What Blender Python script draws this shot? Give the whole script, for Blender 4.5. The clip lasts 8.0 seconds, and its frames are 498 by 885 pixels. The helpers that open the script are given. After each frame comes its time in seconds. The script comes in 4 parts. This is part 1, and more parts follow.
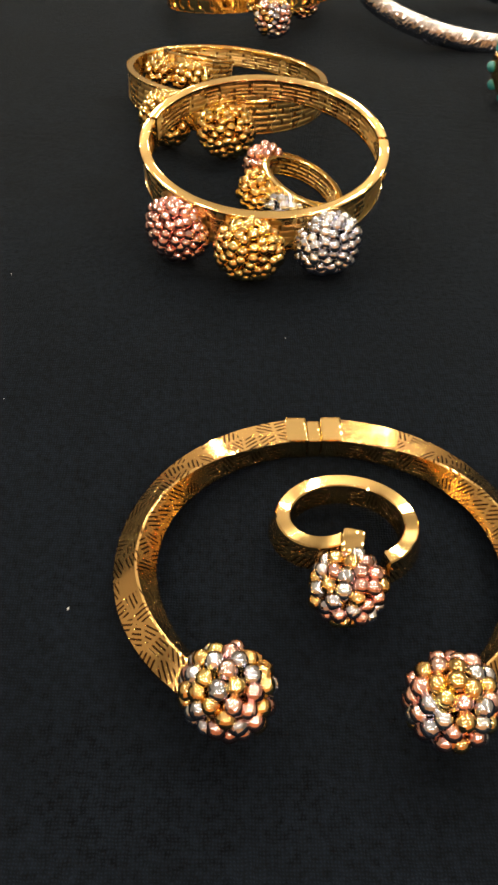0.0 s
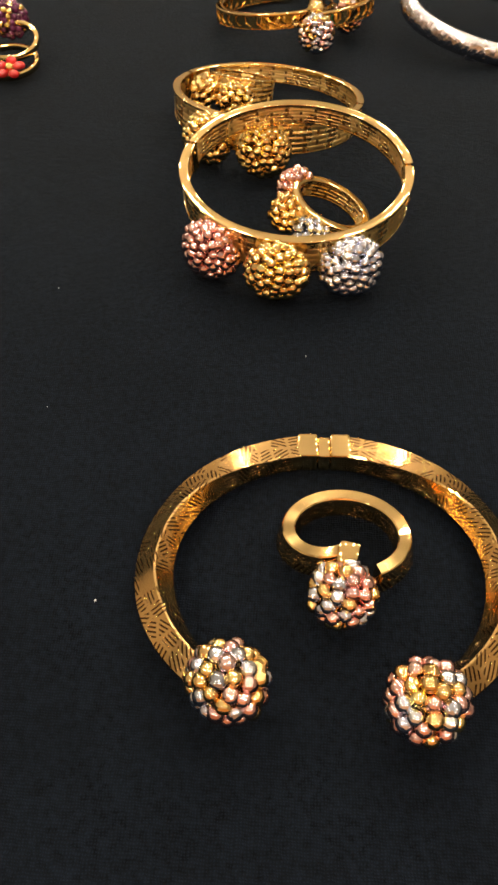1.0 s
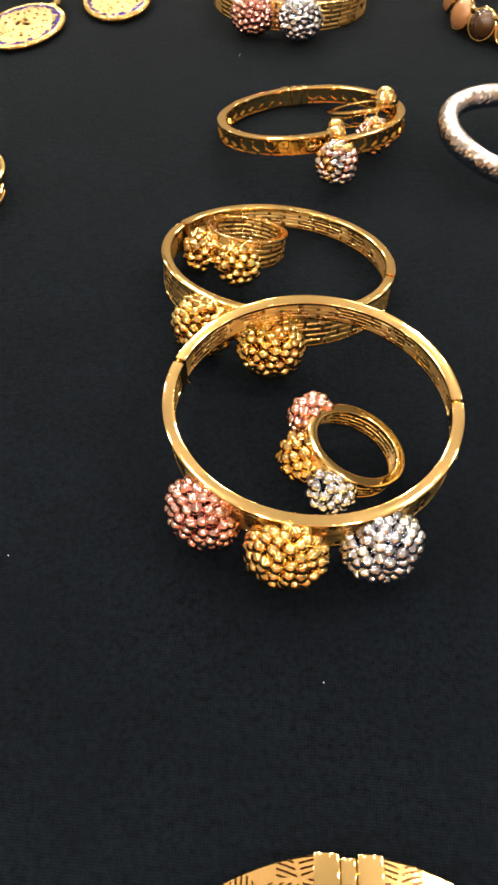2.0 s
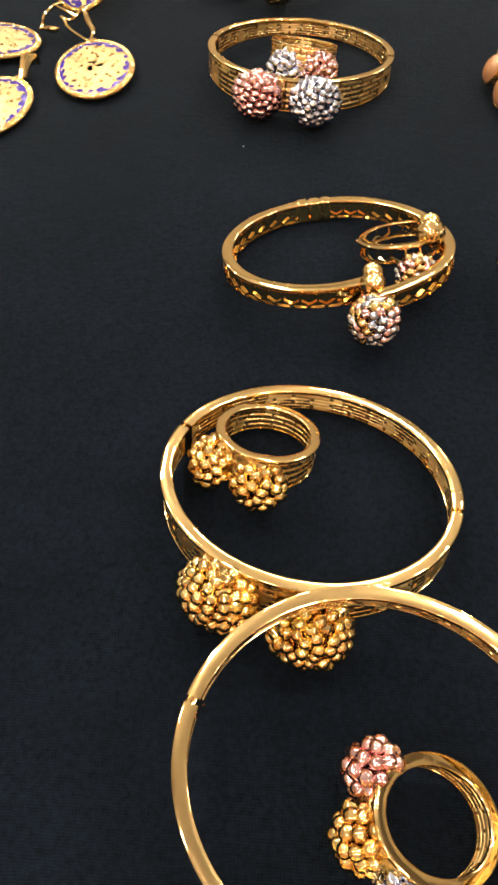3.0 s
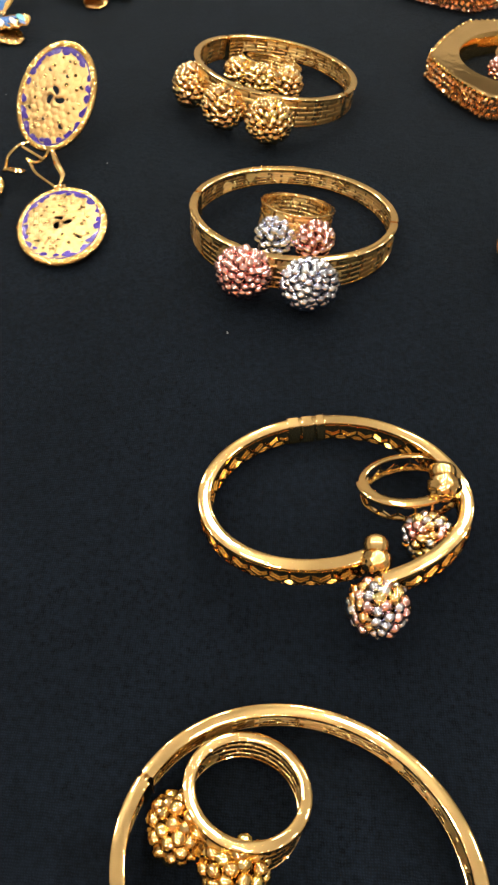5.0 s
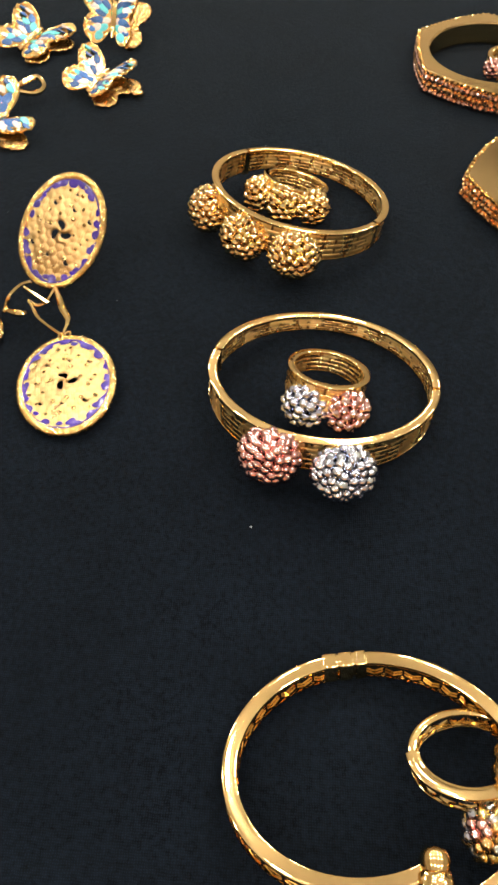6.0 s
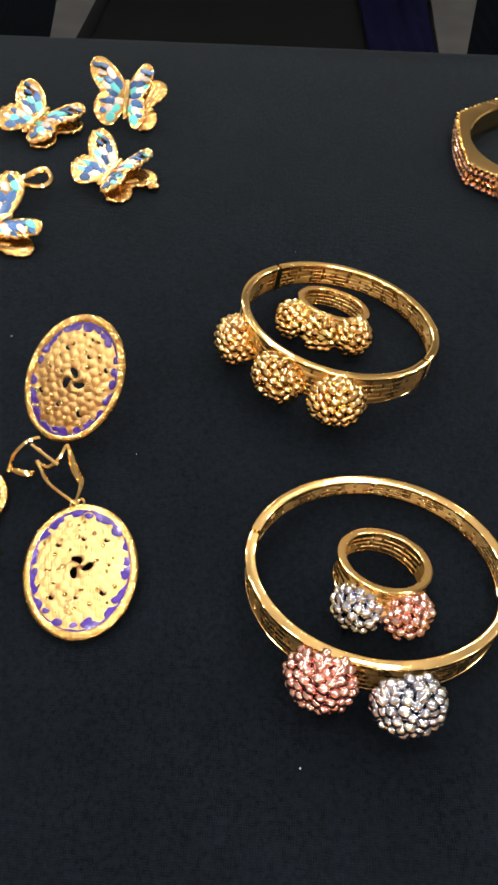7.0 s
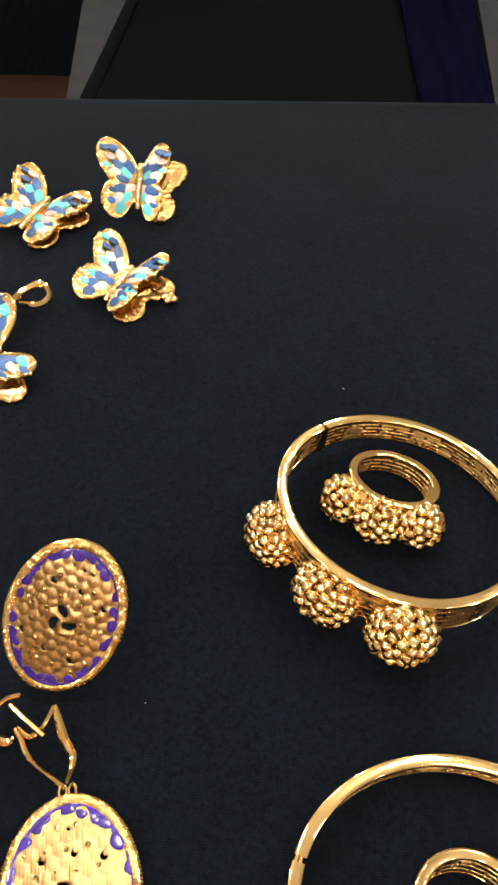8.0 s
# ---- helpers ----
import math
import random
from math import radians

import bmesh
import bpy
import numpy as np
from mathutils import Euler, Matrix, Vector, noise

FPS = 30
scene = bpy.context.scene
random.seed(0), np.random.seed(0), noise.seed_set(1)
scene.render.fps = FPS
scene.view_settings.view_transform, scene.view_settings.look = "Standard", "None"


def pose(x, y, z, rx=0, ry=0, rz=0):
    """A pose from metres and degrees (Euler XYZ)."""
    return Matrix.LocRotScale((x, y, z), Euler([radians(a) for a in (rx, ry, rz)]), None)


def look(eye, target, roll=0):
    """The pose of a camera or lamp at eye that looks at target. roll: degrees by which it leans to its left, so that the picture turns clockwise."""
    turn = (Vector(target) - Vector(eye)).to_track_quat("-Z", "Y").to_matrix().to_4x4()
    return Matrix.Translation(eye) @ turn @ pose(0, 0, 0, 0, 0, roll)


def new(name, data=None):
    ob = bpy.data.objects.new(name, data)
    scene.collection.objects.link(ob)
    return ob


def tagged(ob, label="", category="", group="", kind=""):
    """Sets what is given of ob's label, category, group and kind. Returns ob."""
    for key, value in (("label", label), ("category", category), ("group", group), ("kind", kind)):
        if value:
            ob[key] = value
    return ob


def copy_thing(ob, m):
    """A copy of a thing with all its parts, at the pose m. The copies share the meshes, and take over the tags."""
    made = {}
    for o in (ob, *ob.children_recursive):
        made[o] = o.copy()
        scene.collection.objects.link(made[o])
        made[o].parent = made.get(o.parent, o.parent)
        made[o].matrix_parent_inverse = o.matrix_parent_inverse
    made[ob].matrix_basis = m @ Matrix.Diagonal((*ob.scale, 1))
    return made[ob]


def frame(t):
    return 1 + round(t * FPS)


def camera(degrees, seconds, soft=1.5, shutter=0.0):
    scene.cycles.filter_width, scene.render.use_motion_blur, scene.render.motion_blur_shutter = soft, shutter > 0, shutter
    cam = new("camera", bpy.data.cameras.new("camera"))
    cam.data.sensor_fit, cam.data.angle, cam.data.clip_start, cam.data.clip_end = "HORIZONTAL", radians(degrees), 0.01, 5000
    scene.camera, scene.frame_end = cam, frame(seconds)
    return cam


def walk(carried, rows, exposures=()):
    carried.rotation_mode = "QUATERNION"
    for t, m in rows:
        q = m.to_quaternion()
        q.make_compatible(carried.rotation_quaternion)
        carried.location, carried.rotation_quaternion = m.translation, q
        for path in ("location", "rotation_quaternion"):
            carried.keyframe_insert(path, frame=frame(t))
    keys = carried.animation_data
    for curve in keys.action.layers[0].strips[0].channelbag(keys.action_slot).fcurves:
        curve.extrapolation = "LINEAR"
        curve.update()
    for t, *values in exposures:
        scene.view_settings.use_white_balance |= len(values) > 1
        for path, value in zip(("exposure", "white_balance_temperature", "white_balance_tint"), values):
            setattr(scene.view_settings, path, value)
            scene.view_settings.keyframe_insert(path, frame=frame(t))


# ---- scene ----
cam = camera(36.0, 8.0, soft=3.0)
PATH = [
    (0, (0.00068, 0.00047, 0.11532), (0.00414, 0.25992, -0.18910), 1.23),
    (0.5, (0.00829, -0.00349, 0.12139), (-0.00026, 0.25087, -0.18720), -0.11),
    (1, (0.00784, -0.00364, 0.13011), (-0.01511, 0.24798, -0.17999), -1.47),
    (1.5, (0.00520, 0.03798, 0.13523), (-0.01836, 0.28619, -0.17756), -2.49),
    (2, (0.00402, 0.07595, 0.13753), (-0.02423, 0.32313, -0.17568), -2.12),
    (2.2, (0.00166, 0.09258, 0.13681), (-0.02368, 0.34095, -0.17572), -1.62),
    (3.3, (-0.01042, 0.16146, 0.14219), (-0.03287, 0.39604, -0.18103), -2.71),
    (3.5, (-0.00895, 0.16349, 0.14343), (-0.03271, 0.39916, -0.17890), -3.12),
    (4, (-0.00931, 0.18408, 0.14963), (-0.03219, 0.42220, -0.17096), -3.33),
    (4.2, (-0.01122, 0.19489, 0.14813), (-0.02720, 0.43434, -0.17188), -1.41),
    (5.3, (-0.01148, 0.22855, 0.15209), (-0.02855, 0.47485, -0.16262), -0.30),
    (5.5, (-0.01415, 0.23998, 0.15369), (-0.03113, 0.48576, -0.16144), -0.23),
    (6, (-0.02108, 0.26998, 0.16173), (-0.03900, 0.52019, -0.14984), -0.08),
    (6.5, (-0.02799, 0.29728, 0.16208), (-0.04267, 0.54883, -0.14858), 0.88),
    (7, (-0.03602, 0.32336, 0.16937), (-0.05241, 0.57549, -0.14074), 0.35),
    (7.5, (-0.04092, 0.35339, 0.17051), (-0.05991, 0.60552, -0.13945), -0.65),
    (8, (-0.04099, 0.39815, 0.16677), (-0.07702, 0.64357, -0.14703), -3.97),
]
walk(cam, [(t, look(eye, target, roll)) for t, eye, target, roll in PATH],
     [(0.0, -0.12, 7450, 12), (1.4, -0.08, 7350, 15), (2.2, 0.16, 6850, 11), (3.5, 0.08, 6550, 14), (5.5, -0.03, 6400, 10), (8.0, -0.04, 6450, 12)])

# ---- world and lamps ----
world = bpy.data.worlds.new("room_air")
scene.world = world
world.use_nodes = True
world.node_tree.nodes["Background"].inputs[0].default_value = (1.0, 0.93, 0.85, 1)
world.node_tree.nodes["Background"].inputs[1].default_value = 0.02
LAMP_GLOW = 82.0
LAMP_SPOTS = [(x, y) for y in (-1.8, -0.6, 0.6, 1.5, 2.4, 3.4) for x in (-1.55, -0.5, 0.45, 1.5)]

# ---- materials ----
def shader(name, color=(0.8, 0.8, 0.8), rough=0.5, metal=0.0, coat=0.0, spread=0.0, grain=0.0, grain_size=400.0, coarse=60.0,
           sheen=0.0, stain=0.0, spec=0.5, stretch=None):
    """A node material: colour that varies from object to object (spread), fine relief (grain), soft large stains."""
    m = bpy.data.materials.new(name)
    m.use_nodes = True
    nt = m.node_tree
    b = nt.nodes["Principled BSDF"]
    b.inputs["Base Color"].default_value = (*color, 1)
    b.inputs["Roughness"].default_value = rough
    b.inputs["Metallic"].default_value = metal
    b.inputs["Coat Weight"].default_value = coat
    b.inputs["Sheen Weight"].default_value = sheen
    b.inputs["Specular IOR Level"].default_value = spec
    geo = nt.nodes.new("ShaderNodeTexCoord")
    big = nt.nodes.new("ShaderNodeTexNoise")
    big.inputs["Scale"].default_value = coarse
    big.inputs["Detail"].default_value = 3
    nt.links.new(geo.outputs["Object"], big.inputs["Vector"])
    ro = nt.nodes.new("ShaderNodeMapRange")
    ro.inputs["To Min"].default_value = rough * 0.7
    ro.inputs["To Max"].default_value = min(1, rough * 1.4)
    nt.links.new(big.outputs["Fac"], ro.inputs["Value"])
    nt.links.new(ro.outputs["Result"], b.inputs["Roughness"])
    info = nt.nodes.new("ShaderNodeObjectInfo")
    hsv = nt.nodes.new("ShaderNodeHueSaturation")
    hsv.inputs["Color"].default_value = (*color, 1)
    val = nt.nodes.new("ShaderNodeMapRange")
    val.inputs["To Min"].default_value = 1 - spread
    val.inputs["To Max"].default_value = 1 + spread
    nt.links.new(info.outputs["Random"], val.inputs["Value"])
    mul = nt.nodes.new("ShaderNodeMath")
    mul.operation = "MULTIPLY"
    st = nt.nodes.new("ShaderNodeMapRange")
    st.inputs["To Min"].default_value = 1 - stain
    st.inputs["To Max"].default_value = 1 + stain
    nt.links.new(big.outputs["Fac"], st.inputs["Value"])
    nt.links.new(val.outputs["Result"], mul.inputs[0])
    nt.links.new(st.outputs["Result"], mul.inputs[1])
    nt.links.new(mul.outputs[0], hsv.inputs["Value"])
    nt.links.new(hsv.outputs["Color"], b.inputs["Base Color"])
    if grain:
        fine = nt.nodes.new("ShaderNodeTexNoise")
        fine.inputs["Scale"].default_value = grain_size
        fine.inputs["Detail"].default_value = 2
        if stretch:
            lay = nt.nodes.new("ShaderNodeMapping")
            lay.inputs["Scale"].default_value = stretch
            nt.links.new(geo.outputs["Object"], lay.inputs["Vector"])
            nt.links.new(lay.outputs["Vector"], fine.inputs["Vector"])
        else:
            nt.links.new(geo.outputs["Object"], fine.inputs["Vector"])
        bump = nt.nodes.new("ShaderNodeBump")
        bump.inputs["Strength"].default_value = grain
        bump.inputs["Distance"].default_value = 0.0004
        nt.links.new(fine.outputs["Fac"], bump.inputs["Height"])
        nt.links.new(bump.outputs["Normal"], b.inputs["Normal"])
    return m


GOLD_COLOR = (0.95, 0.68, 0.30)
gold = shader("polished_gold", GOLD_COLOR, 0.06, 1.0, grain=0.08, grain_size=260, coarse=90, stain=0.1)
band_gold = shader("band_gold", (0.93, 0.66, 0.28), 0.26, 1.0, spread=0.08, grain=0.2, grain_size=420, coarse=150, stain=0.12)
# dark gold for the slot walls: the shade of the gaps is in its colour
slot_shade_gold = shader("shaded_recess_gold", (0.20, 0.11, 0.042), 0.45, 1.0, grain=0.3, grain_size=900, stain=0.2)
gold_bead = shader("gold_bead", (0.97, 0.67, 0.29), 0.06, 1.0, spread=0.26)
amber_bead = shader("amber_gold_bead", (0.98, 0.70, 0.36), 0.07, 1.0, spread=0.26)
rose_bead = shader("rose_bead", (0.96, 0.58, 0.56), 0.06, 1.0, spread=0.28)
silver_bead = shader("silver_bead", (0.74, 0.78, 0.93), 0.06, 1.0, spread=0.3)
copper_stone = shader("copper_rhinestone", (0.84, 0.50, 0.24), 0.12, 0.95, coat=0.6, spread=0.2)
pink_stone = shader("pink_rhinestone", (0.82, 0.54, 0.47), 0.12, 0.95, coat=0.6, spread=0.2)
silver_glitter = shader("silver_glitter", (0.74, 0.74, 0.80), 0.12, 1.0, grain=0.5, grain_size=1100)
purple_stone = shader("purple_stone", (0.10, 0.015, 0.06), 0.15, 0.2, coat=1.0, spread=0.3)
red_enamel = shader("red_enamel", (0.55, 0.015, 0.02), 0.2, 0.0, coat=0.8, spread=0.2, stain=0.2)
satin_gold = shader("satin_gold", (0.64, 0.44, 0.195), 0.29, 1.0, grain=0.55, grain_size=900, coarse=200, stain=0.06, stretch=(3.0, 0.12, 0.3))
wing_gold = shader("wing_gold", (0.72, 0.47, 0.18), 0.22, 1.0, grain=0.2, grain_size=700, coarse=200, stain=0.15)
# base colour lowered to paint the dark that the cut facets mirror
cut_reflecting_dark = shader("bright_cut_gold_reflecting_dark", (0.52, 0.40, 0.17), 0.12, 1.0, spread=0.3, stain=0.1)
rope_gold = shader("rope_gold", (0.94, 0.66, 0.26), 0.10, 1.0, grain=0.4, grain_size=900, coarse=300, stain=0.15)
violet_enamel = shader("violet_enamel", (0.034, 0.013, 0.24), 0.15, 0.0, coat=1.0, spread=0.25, stain=0.2)
blue_enamel = shader("blue_enamel", (0.03, 0.105, 0.31), 0.25, 0.0, coat=0.3, spread=0.4, stain=0.3, coarse=500)
turquoise_enamel = shader("turquoise_enamel", (0.12, 0.62, 0.72), 0.25, 0.0, coat=0.3, spread=0.25, stain=0.25, coarse=500)
# pale enamel whose light colour also paints the glare on some cells
pale_enamel = shader("pale_glitter_and_glare_enamel", (0.72, 0.64, 0.62), 0.25, 0.3, coat=0.3, spread=0.2, stain=0.2, coarse=600)
teal_stone = shader("teal_stone", (0.02, 0.22, 0.24), 0.12, 0.0, coat=1.0, spread=0.2)
peach_stone = shader("peach_cabochon", (0.45, 0.22, 0.10), 0.16, 0.1, coat=1.0, stain=0.15)
brown_stone = shader("brown_cabochon", (0.06, 0.028, 0.012), 0.14, 0.0, coat=1.0, stain=0.2)
lint_white = shader("white_lint", (0.7, 0.7, 0.7), 0.9, grain=0.3)
wall_paint = shader("beige_wall_paint", (0.27, 0.24, 0.20), 0.8, grain=0.3, grain_size=60, coarse=3, stain=0.08)
ceiling_paint = shader("ceiling_paint", (0.23, 0.215, 0.20), 0.85, grain=0.3, grain_size=60, coarse=3, stain=0.06)
# warm brown for the unseen south wall, added to tint the gold's reflections
warm_reflection_paint = shader("warm_reflector_brown", (0.40, 0.20, 0.09), 0.5, grain=0.3, grain_size=40, coarse=4, stain=0.25)
carpet = shader("brown_carpet", (0.030, 0.014, 0.009), 0.95, spec=0.1, grain=1.0, grain_size=300, coarse=9, stain=0.35)
black_vinyl = shader("black_vinyl", (0.0040, 0.0045, 0.0052), 0.9, spec=0.0, grain=0.5, grain_size=500, coarse=12, stain=0.3)
grey_metal = shader("grey_painted_steel", (0.0085, 0.011, 0.015), 0.6, 0.0, spec=0.3, grain=0.3, grain_size=300, coarse=15, stain=0.2)
purple_cloth = shader("purple_cloth", (0.0011, 0.0013, 0.0095), 0.9, spec=0.02, sheen=0.0, grain=0.8, grain_size=900, coarse=30, stain=0.4)


def cloth_material():
    """Black woven cloth: fine crossing threads, faint fading, a little sheen."""
    m = bpy.data.materials.new("black_cloth")
    m.use_nodes = True
    nt = m.node_tree
    b = nt.nodes["Principled BSDF"]
    b.inputs["Roughness"].default_value = 0.9
    b.inputs["Sheen Weight"].default_value = 0.065
    b.inputs["Sheen Roughness"].default_value = 0.4
    b.inputs["Sheen Tint"].default_value = (0.6, 0.85, 1.0, 1)
    b.inputs["Specular IOR Level"].default_value = 0.06
    co = nt.nodes.new("ShaderNodeTexCoord")
    waves = []
    for axis in ("X", "Y"):
        w = nt.nodes.new("ShaderNodeTexWave")
        w.bands_direction = axis
        w.inputs["Scale"].default_value = 620
        w.inputs["Distortion"].default_value = 5.0
        w.inputs["Detail"].default_value = 2
        w.inputs["Detail Scale"].default_value = 1.0
        nt.links.new(co.outputs["Object"], w.inputs["Vector"])
        waves.append(w)
    mix = nt.nodes.new("ShaderNodeMath")
    mix.operation = "MULTIPLY"
    mix.use_clamp = True
    nt.links.new(waves[0].outputs["Fac"], mix.inputs[0])
    nt.links.new(waves[1].outputs["Fac"], mix.inputs[1])
    blot = nt.nodes.new("ShaderNodeTexNoise")
    blot.inputs["Scale"].default_value = 38
    blot.inputs["Detail"].default_value = 6
    nt.links.new(co.outputs["Object"], blot.inputs["Vector"])
    fuzz = nt.nodes.new("ShaderNodeTexNoise")
    fuzz.inputs["Scale"].default_value = 900
    fuzz.inputs["Detail"].default_value = 3
    nt.links.new(co.outputs["Object"], fuzz.inputs["Vector"])
    add = nt.nodes.new("ShaderNodeMath")
    add.operation = "MULTIPLY_ADD"
    add.inputs[1].default_value = 2.2
    nt.links.new(fuzz.outputs["Fac"], add.inputs[0])
    nt.links.new(mix.outputs[0], add.inputs[2])
    ramp = nt.nodes.new("ShaderNodeMapRange")
    ramp.inputs["From Min"].default_value = 0.5
    ramp.inputs["From Max"].default_value = 2.2
    ramp.inputs["To Min"].default_value = 0.1
    ramp.inputs["To Max"].default_value = 2.1
    nt.links.new(add.outputs[0], ramp.inputs["Value"])
    tone = nt.nodes.new("ShaderNodeMapRange")
    tone.inputs["From Min"].default_value = 0.3
    tone.inputs["From Max"].default_value = 0.7
    tone.inputs["To Min"].default_value = 0.85
    tone.inputs["To Max"].default_value = 1.15
    nt.links.new(blot.outputs["Fac"], tone.inputs["Value"])
    mul = nt.nodes.new("ShaderNodeMath")
    mul.operation = "MULTIPLY"
    nt.links.new(ramp.outputs["Result"], mul.inputs[0])
    nt.links.new(tone.outputs["Result"], mul.inputs[1])
    hsv = nt.nodes.new("ShaderNodeHueSaturation")
    hsv.inputs["Color"].default_value = (0.0034, 0.0055, 0.0094, 1)
    nt.links.new(mul.outputs[0], hsv.inputs["Value"])
    nt.links.new(hsv.outputs["Color"], b.inputs["Base Color"])
    bump = nt.nodes.new("ShaderNodeBump")
    bump.inputs["Strength"].default_value = 0.35
    bump.inputs["Distance"].default_value = 0.0003
    nt.links.new(add.outputs[0], bump.inputs["Height"])
    nt.links.new(bump.outputs["Normal"], b.inputs["Normal"])
    return m


def engraved_material():
    """Gold with patches of short parallel cuts, each patch at an angle of its own. Laid out along the piece by its UV in metres."""
    m = bpy.data.materials.new("engraved_gold")
    m.use_nodes = True
    nt = m.node_tree
    b = nt.nodes["Principled BSDF"]
    b.inputs["Metallic"].default_value = 1
    b.inputs["Roughness"].default_value = 0.2
    uv = nt.nodes.new("ShaderNodeTexCoord")
    cell = nt.nodes.new("ShaderNodeTexVoronoi")
    cell.voronoi_dimensions = "2D"
    cell.inputs["Scale"].default_value = 300
    cell.inputs["Randomness"].default_value = 0.7
    nt.links.new(uv.outputs["UV"], cell.inputs["Vector"])
    sep = nt.nodes.new("ShaderNodeSeparateColor")
    nt.links.new(cell.outputs["Color"], sep.inputs["Color"])
    ang = nt.nodes.new("ShaderNodeMath")
    ang.operation = "MULTIPLY"
    ang.inputs[1].default_value = 6.283
    nt.links.new(sep.outputs["Red"], ang.inputs[0])
    rot = nt.nodes.new("ShaderNodeVectorRotate")
    rot.rotation_type = "Z_AXIS"
    nt.links.new(uv.outputs["UV"], rot.inputs["Vector"])
    nt.links.new(ang.outputs[0], rot.inputs["Angle"])
    w = nt.nodes.new("ShaderNodeTexWave")
    w.inputs["Scale"].default_value = 390
    w.inputs["Distortion"].default_value = 0.3
    nt.links.new(rot.outputs["Vector"], w.inputs["Vector"])
    cut = nt.nodes.new("ShaderNodeMapRange")
    cut.inputs["From Min"].default_value = 0.66
    cut.inputs["From Max"].default_value = 0.78
    nt.links.new(w.outputs["Fac"], cut.inputs["Value"])
    edge = nt.nodes.new("ShaderNodeTexVoronoi")
    edge.voronoi_dimensions = "2D"
    edge.feature = "DISTANCE_TO_EDGE"
    edge.inputs["Scale"].default_value = 300
    edge.inputs["Randomness"].default_value = 0.7
    nt.links.new(uv.outputs["UV"], edge.inputs["Vector"])
    inside = nt.nodes.new("ShaderNodeMapRange")
    inside.inputs["From Min"].default_value = 0.09
    inside.inputs["From Max"].default_value = 0.13
    nt.links.new(edge.outputs["Distance"], inside.inputs["Value"])
    keep = nt.nodes.new("ShaderNodeMath")
    keep.operation = "GREATER_THAN"
    keep.inputs[1].default_value = 0.06
    nt.links.new(sep.outputs["Green"], keep.inputs[0])
    m1 = nt.nodes.new("ShaderNodeMath")
    m1.operation = "MULTIPLY"
    nt.links.new(cut.outputs["Result"], m1.inputs[0])
    nt.links.new(inside.outputs["Result"], m1.inputs[1])
    m2 = nt.nodes.new("ShaderNodeMath")
    m2.operation = "MULTIPLY"
    nt.links.new(m1.outputs[0], m2.inputs[0])
    nt.links.new(keep.outputs[0], m2.inputs[1])
    mix = nt.nodes.new("ShaderNodeMix")
    mix.data_type = "RGBA"
    mix.inputs["A"].default_value = (0.90, 0.58, 0.24, 1)
    mix.inputs["B"].default_value = (0.10, 0.045, 0.015, 1)
    nt.links.new(m2.outputs[0], mix.inputs["Factor"])
    nt.links.new(mix.outputs["Result"], b.inputs["Base Color"])
    wear = nt.nodes.new("ShaderNodeTexNoise")
    wear.inputs["Scale"].default_value = 120
    wear.inputs["Detail"].default_value = 4
    nt.links.new(uv.outputs["Object"], wear.inputs["Vector"])
    ro = nt.nodes.new("ShaderNodeMapRange")
    ro.inputs["To Min"].default_value = 0.10
    ro.inputs["To Max"].default_value = 0.20
    nt.links.new(wear.outputs["Fac"], ro.inputs["Value"])
    nt.links.new(ro.outputs["Result"], b.inputs["Roughness"])
    bump = nt.nodes.new("ShaderNodeBump")
    bump.invert = True
    bump.inputs["Strength"].default_value = 0.7
    bump.inputs["Distance"].default_value = 0.0003
    nt.links.new(m2.outputs[0], bump.inputs["Height"])
    dent = nt.nodes.new("ShaderNodeTexNoise")
    dent.inputs["Scale"].default_value = 300
    dent.inputs["Detail"].default_value = 2
    nt.links.new(uv.outputs["Object"], dent.inputs["Vector"])
    soft = nt.nodes.new("ShaderNodeBump")
    soft.inputs["Strength"].default_value = 0.08
    soft.inputs["Distance"].default_value = 0.0006
    nt.links.new(dent.outputs["Fac"], soft.inputs["Height"])
    nt.links.new(soft.outputs["Normal"], bump.inputs["Normal"])
    nt.links.new(bump.outputs["Normal"], b.inputs["Normal"])
    return m


black_cloth = cloth_material()
engraved = engraved_material()


def lamp_glass(strength):
    m = bpy.data.materials.new("lamp_glass")
    m.use_nodes = True
    b = m.node_tree.nodes["Principled BSDF"]
    b.inputs["Base Color"].default_value = (0.9, 0.88, 0.8, 1)
    b.inputs["Emission Color"].default_value = (1.0, 0.90, 0.75, 1)
    b.inputs["Emission Strength"].default_value = strength
    return m


# ---- helpers for shapes ----
def thing(name, m, label, category, group="", kind=""):
    ob = new(name)
    ob.matrix_world = m
    ob.empty_display_size = 0.01
    return tagged(ob, label, category, group, kind)


def finish(name, bm, material, parent=None, label="", smooth=True, angle=40):
    """Links a bmesh as one mesh object under a thing or a part."""
    bmesh.ops.recalc_face_normals(bm, faces=bm.faces)
    data = bpy.data.meshes.new(name)
    bm.to_mesh(data)
    bm.free()
    if smooth:
        for p in data.polygons:
            p.use_smooth = True
        data.set_sharp_from_angle(angle=radians(angle))
    data.materials.append(material)
    ob = new(name, data)
    ob.parent = parent
    return tagged(ob, label)


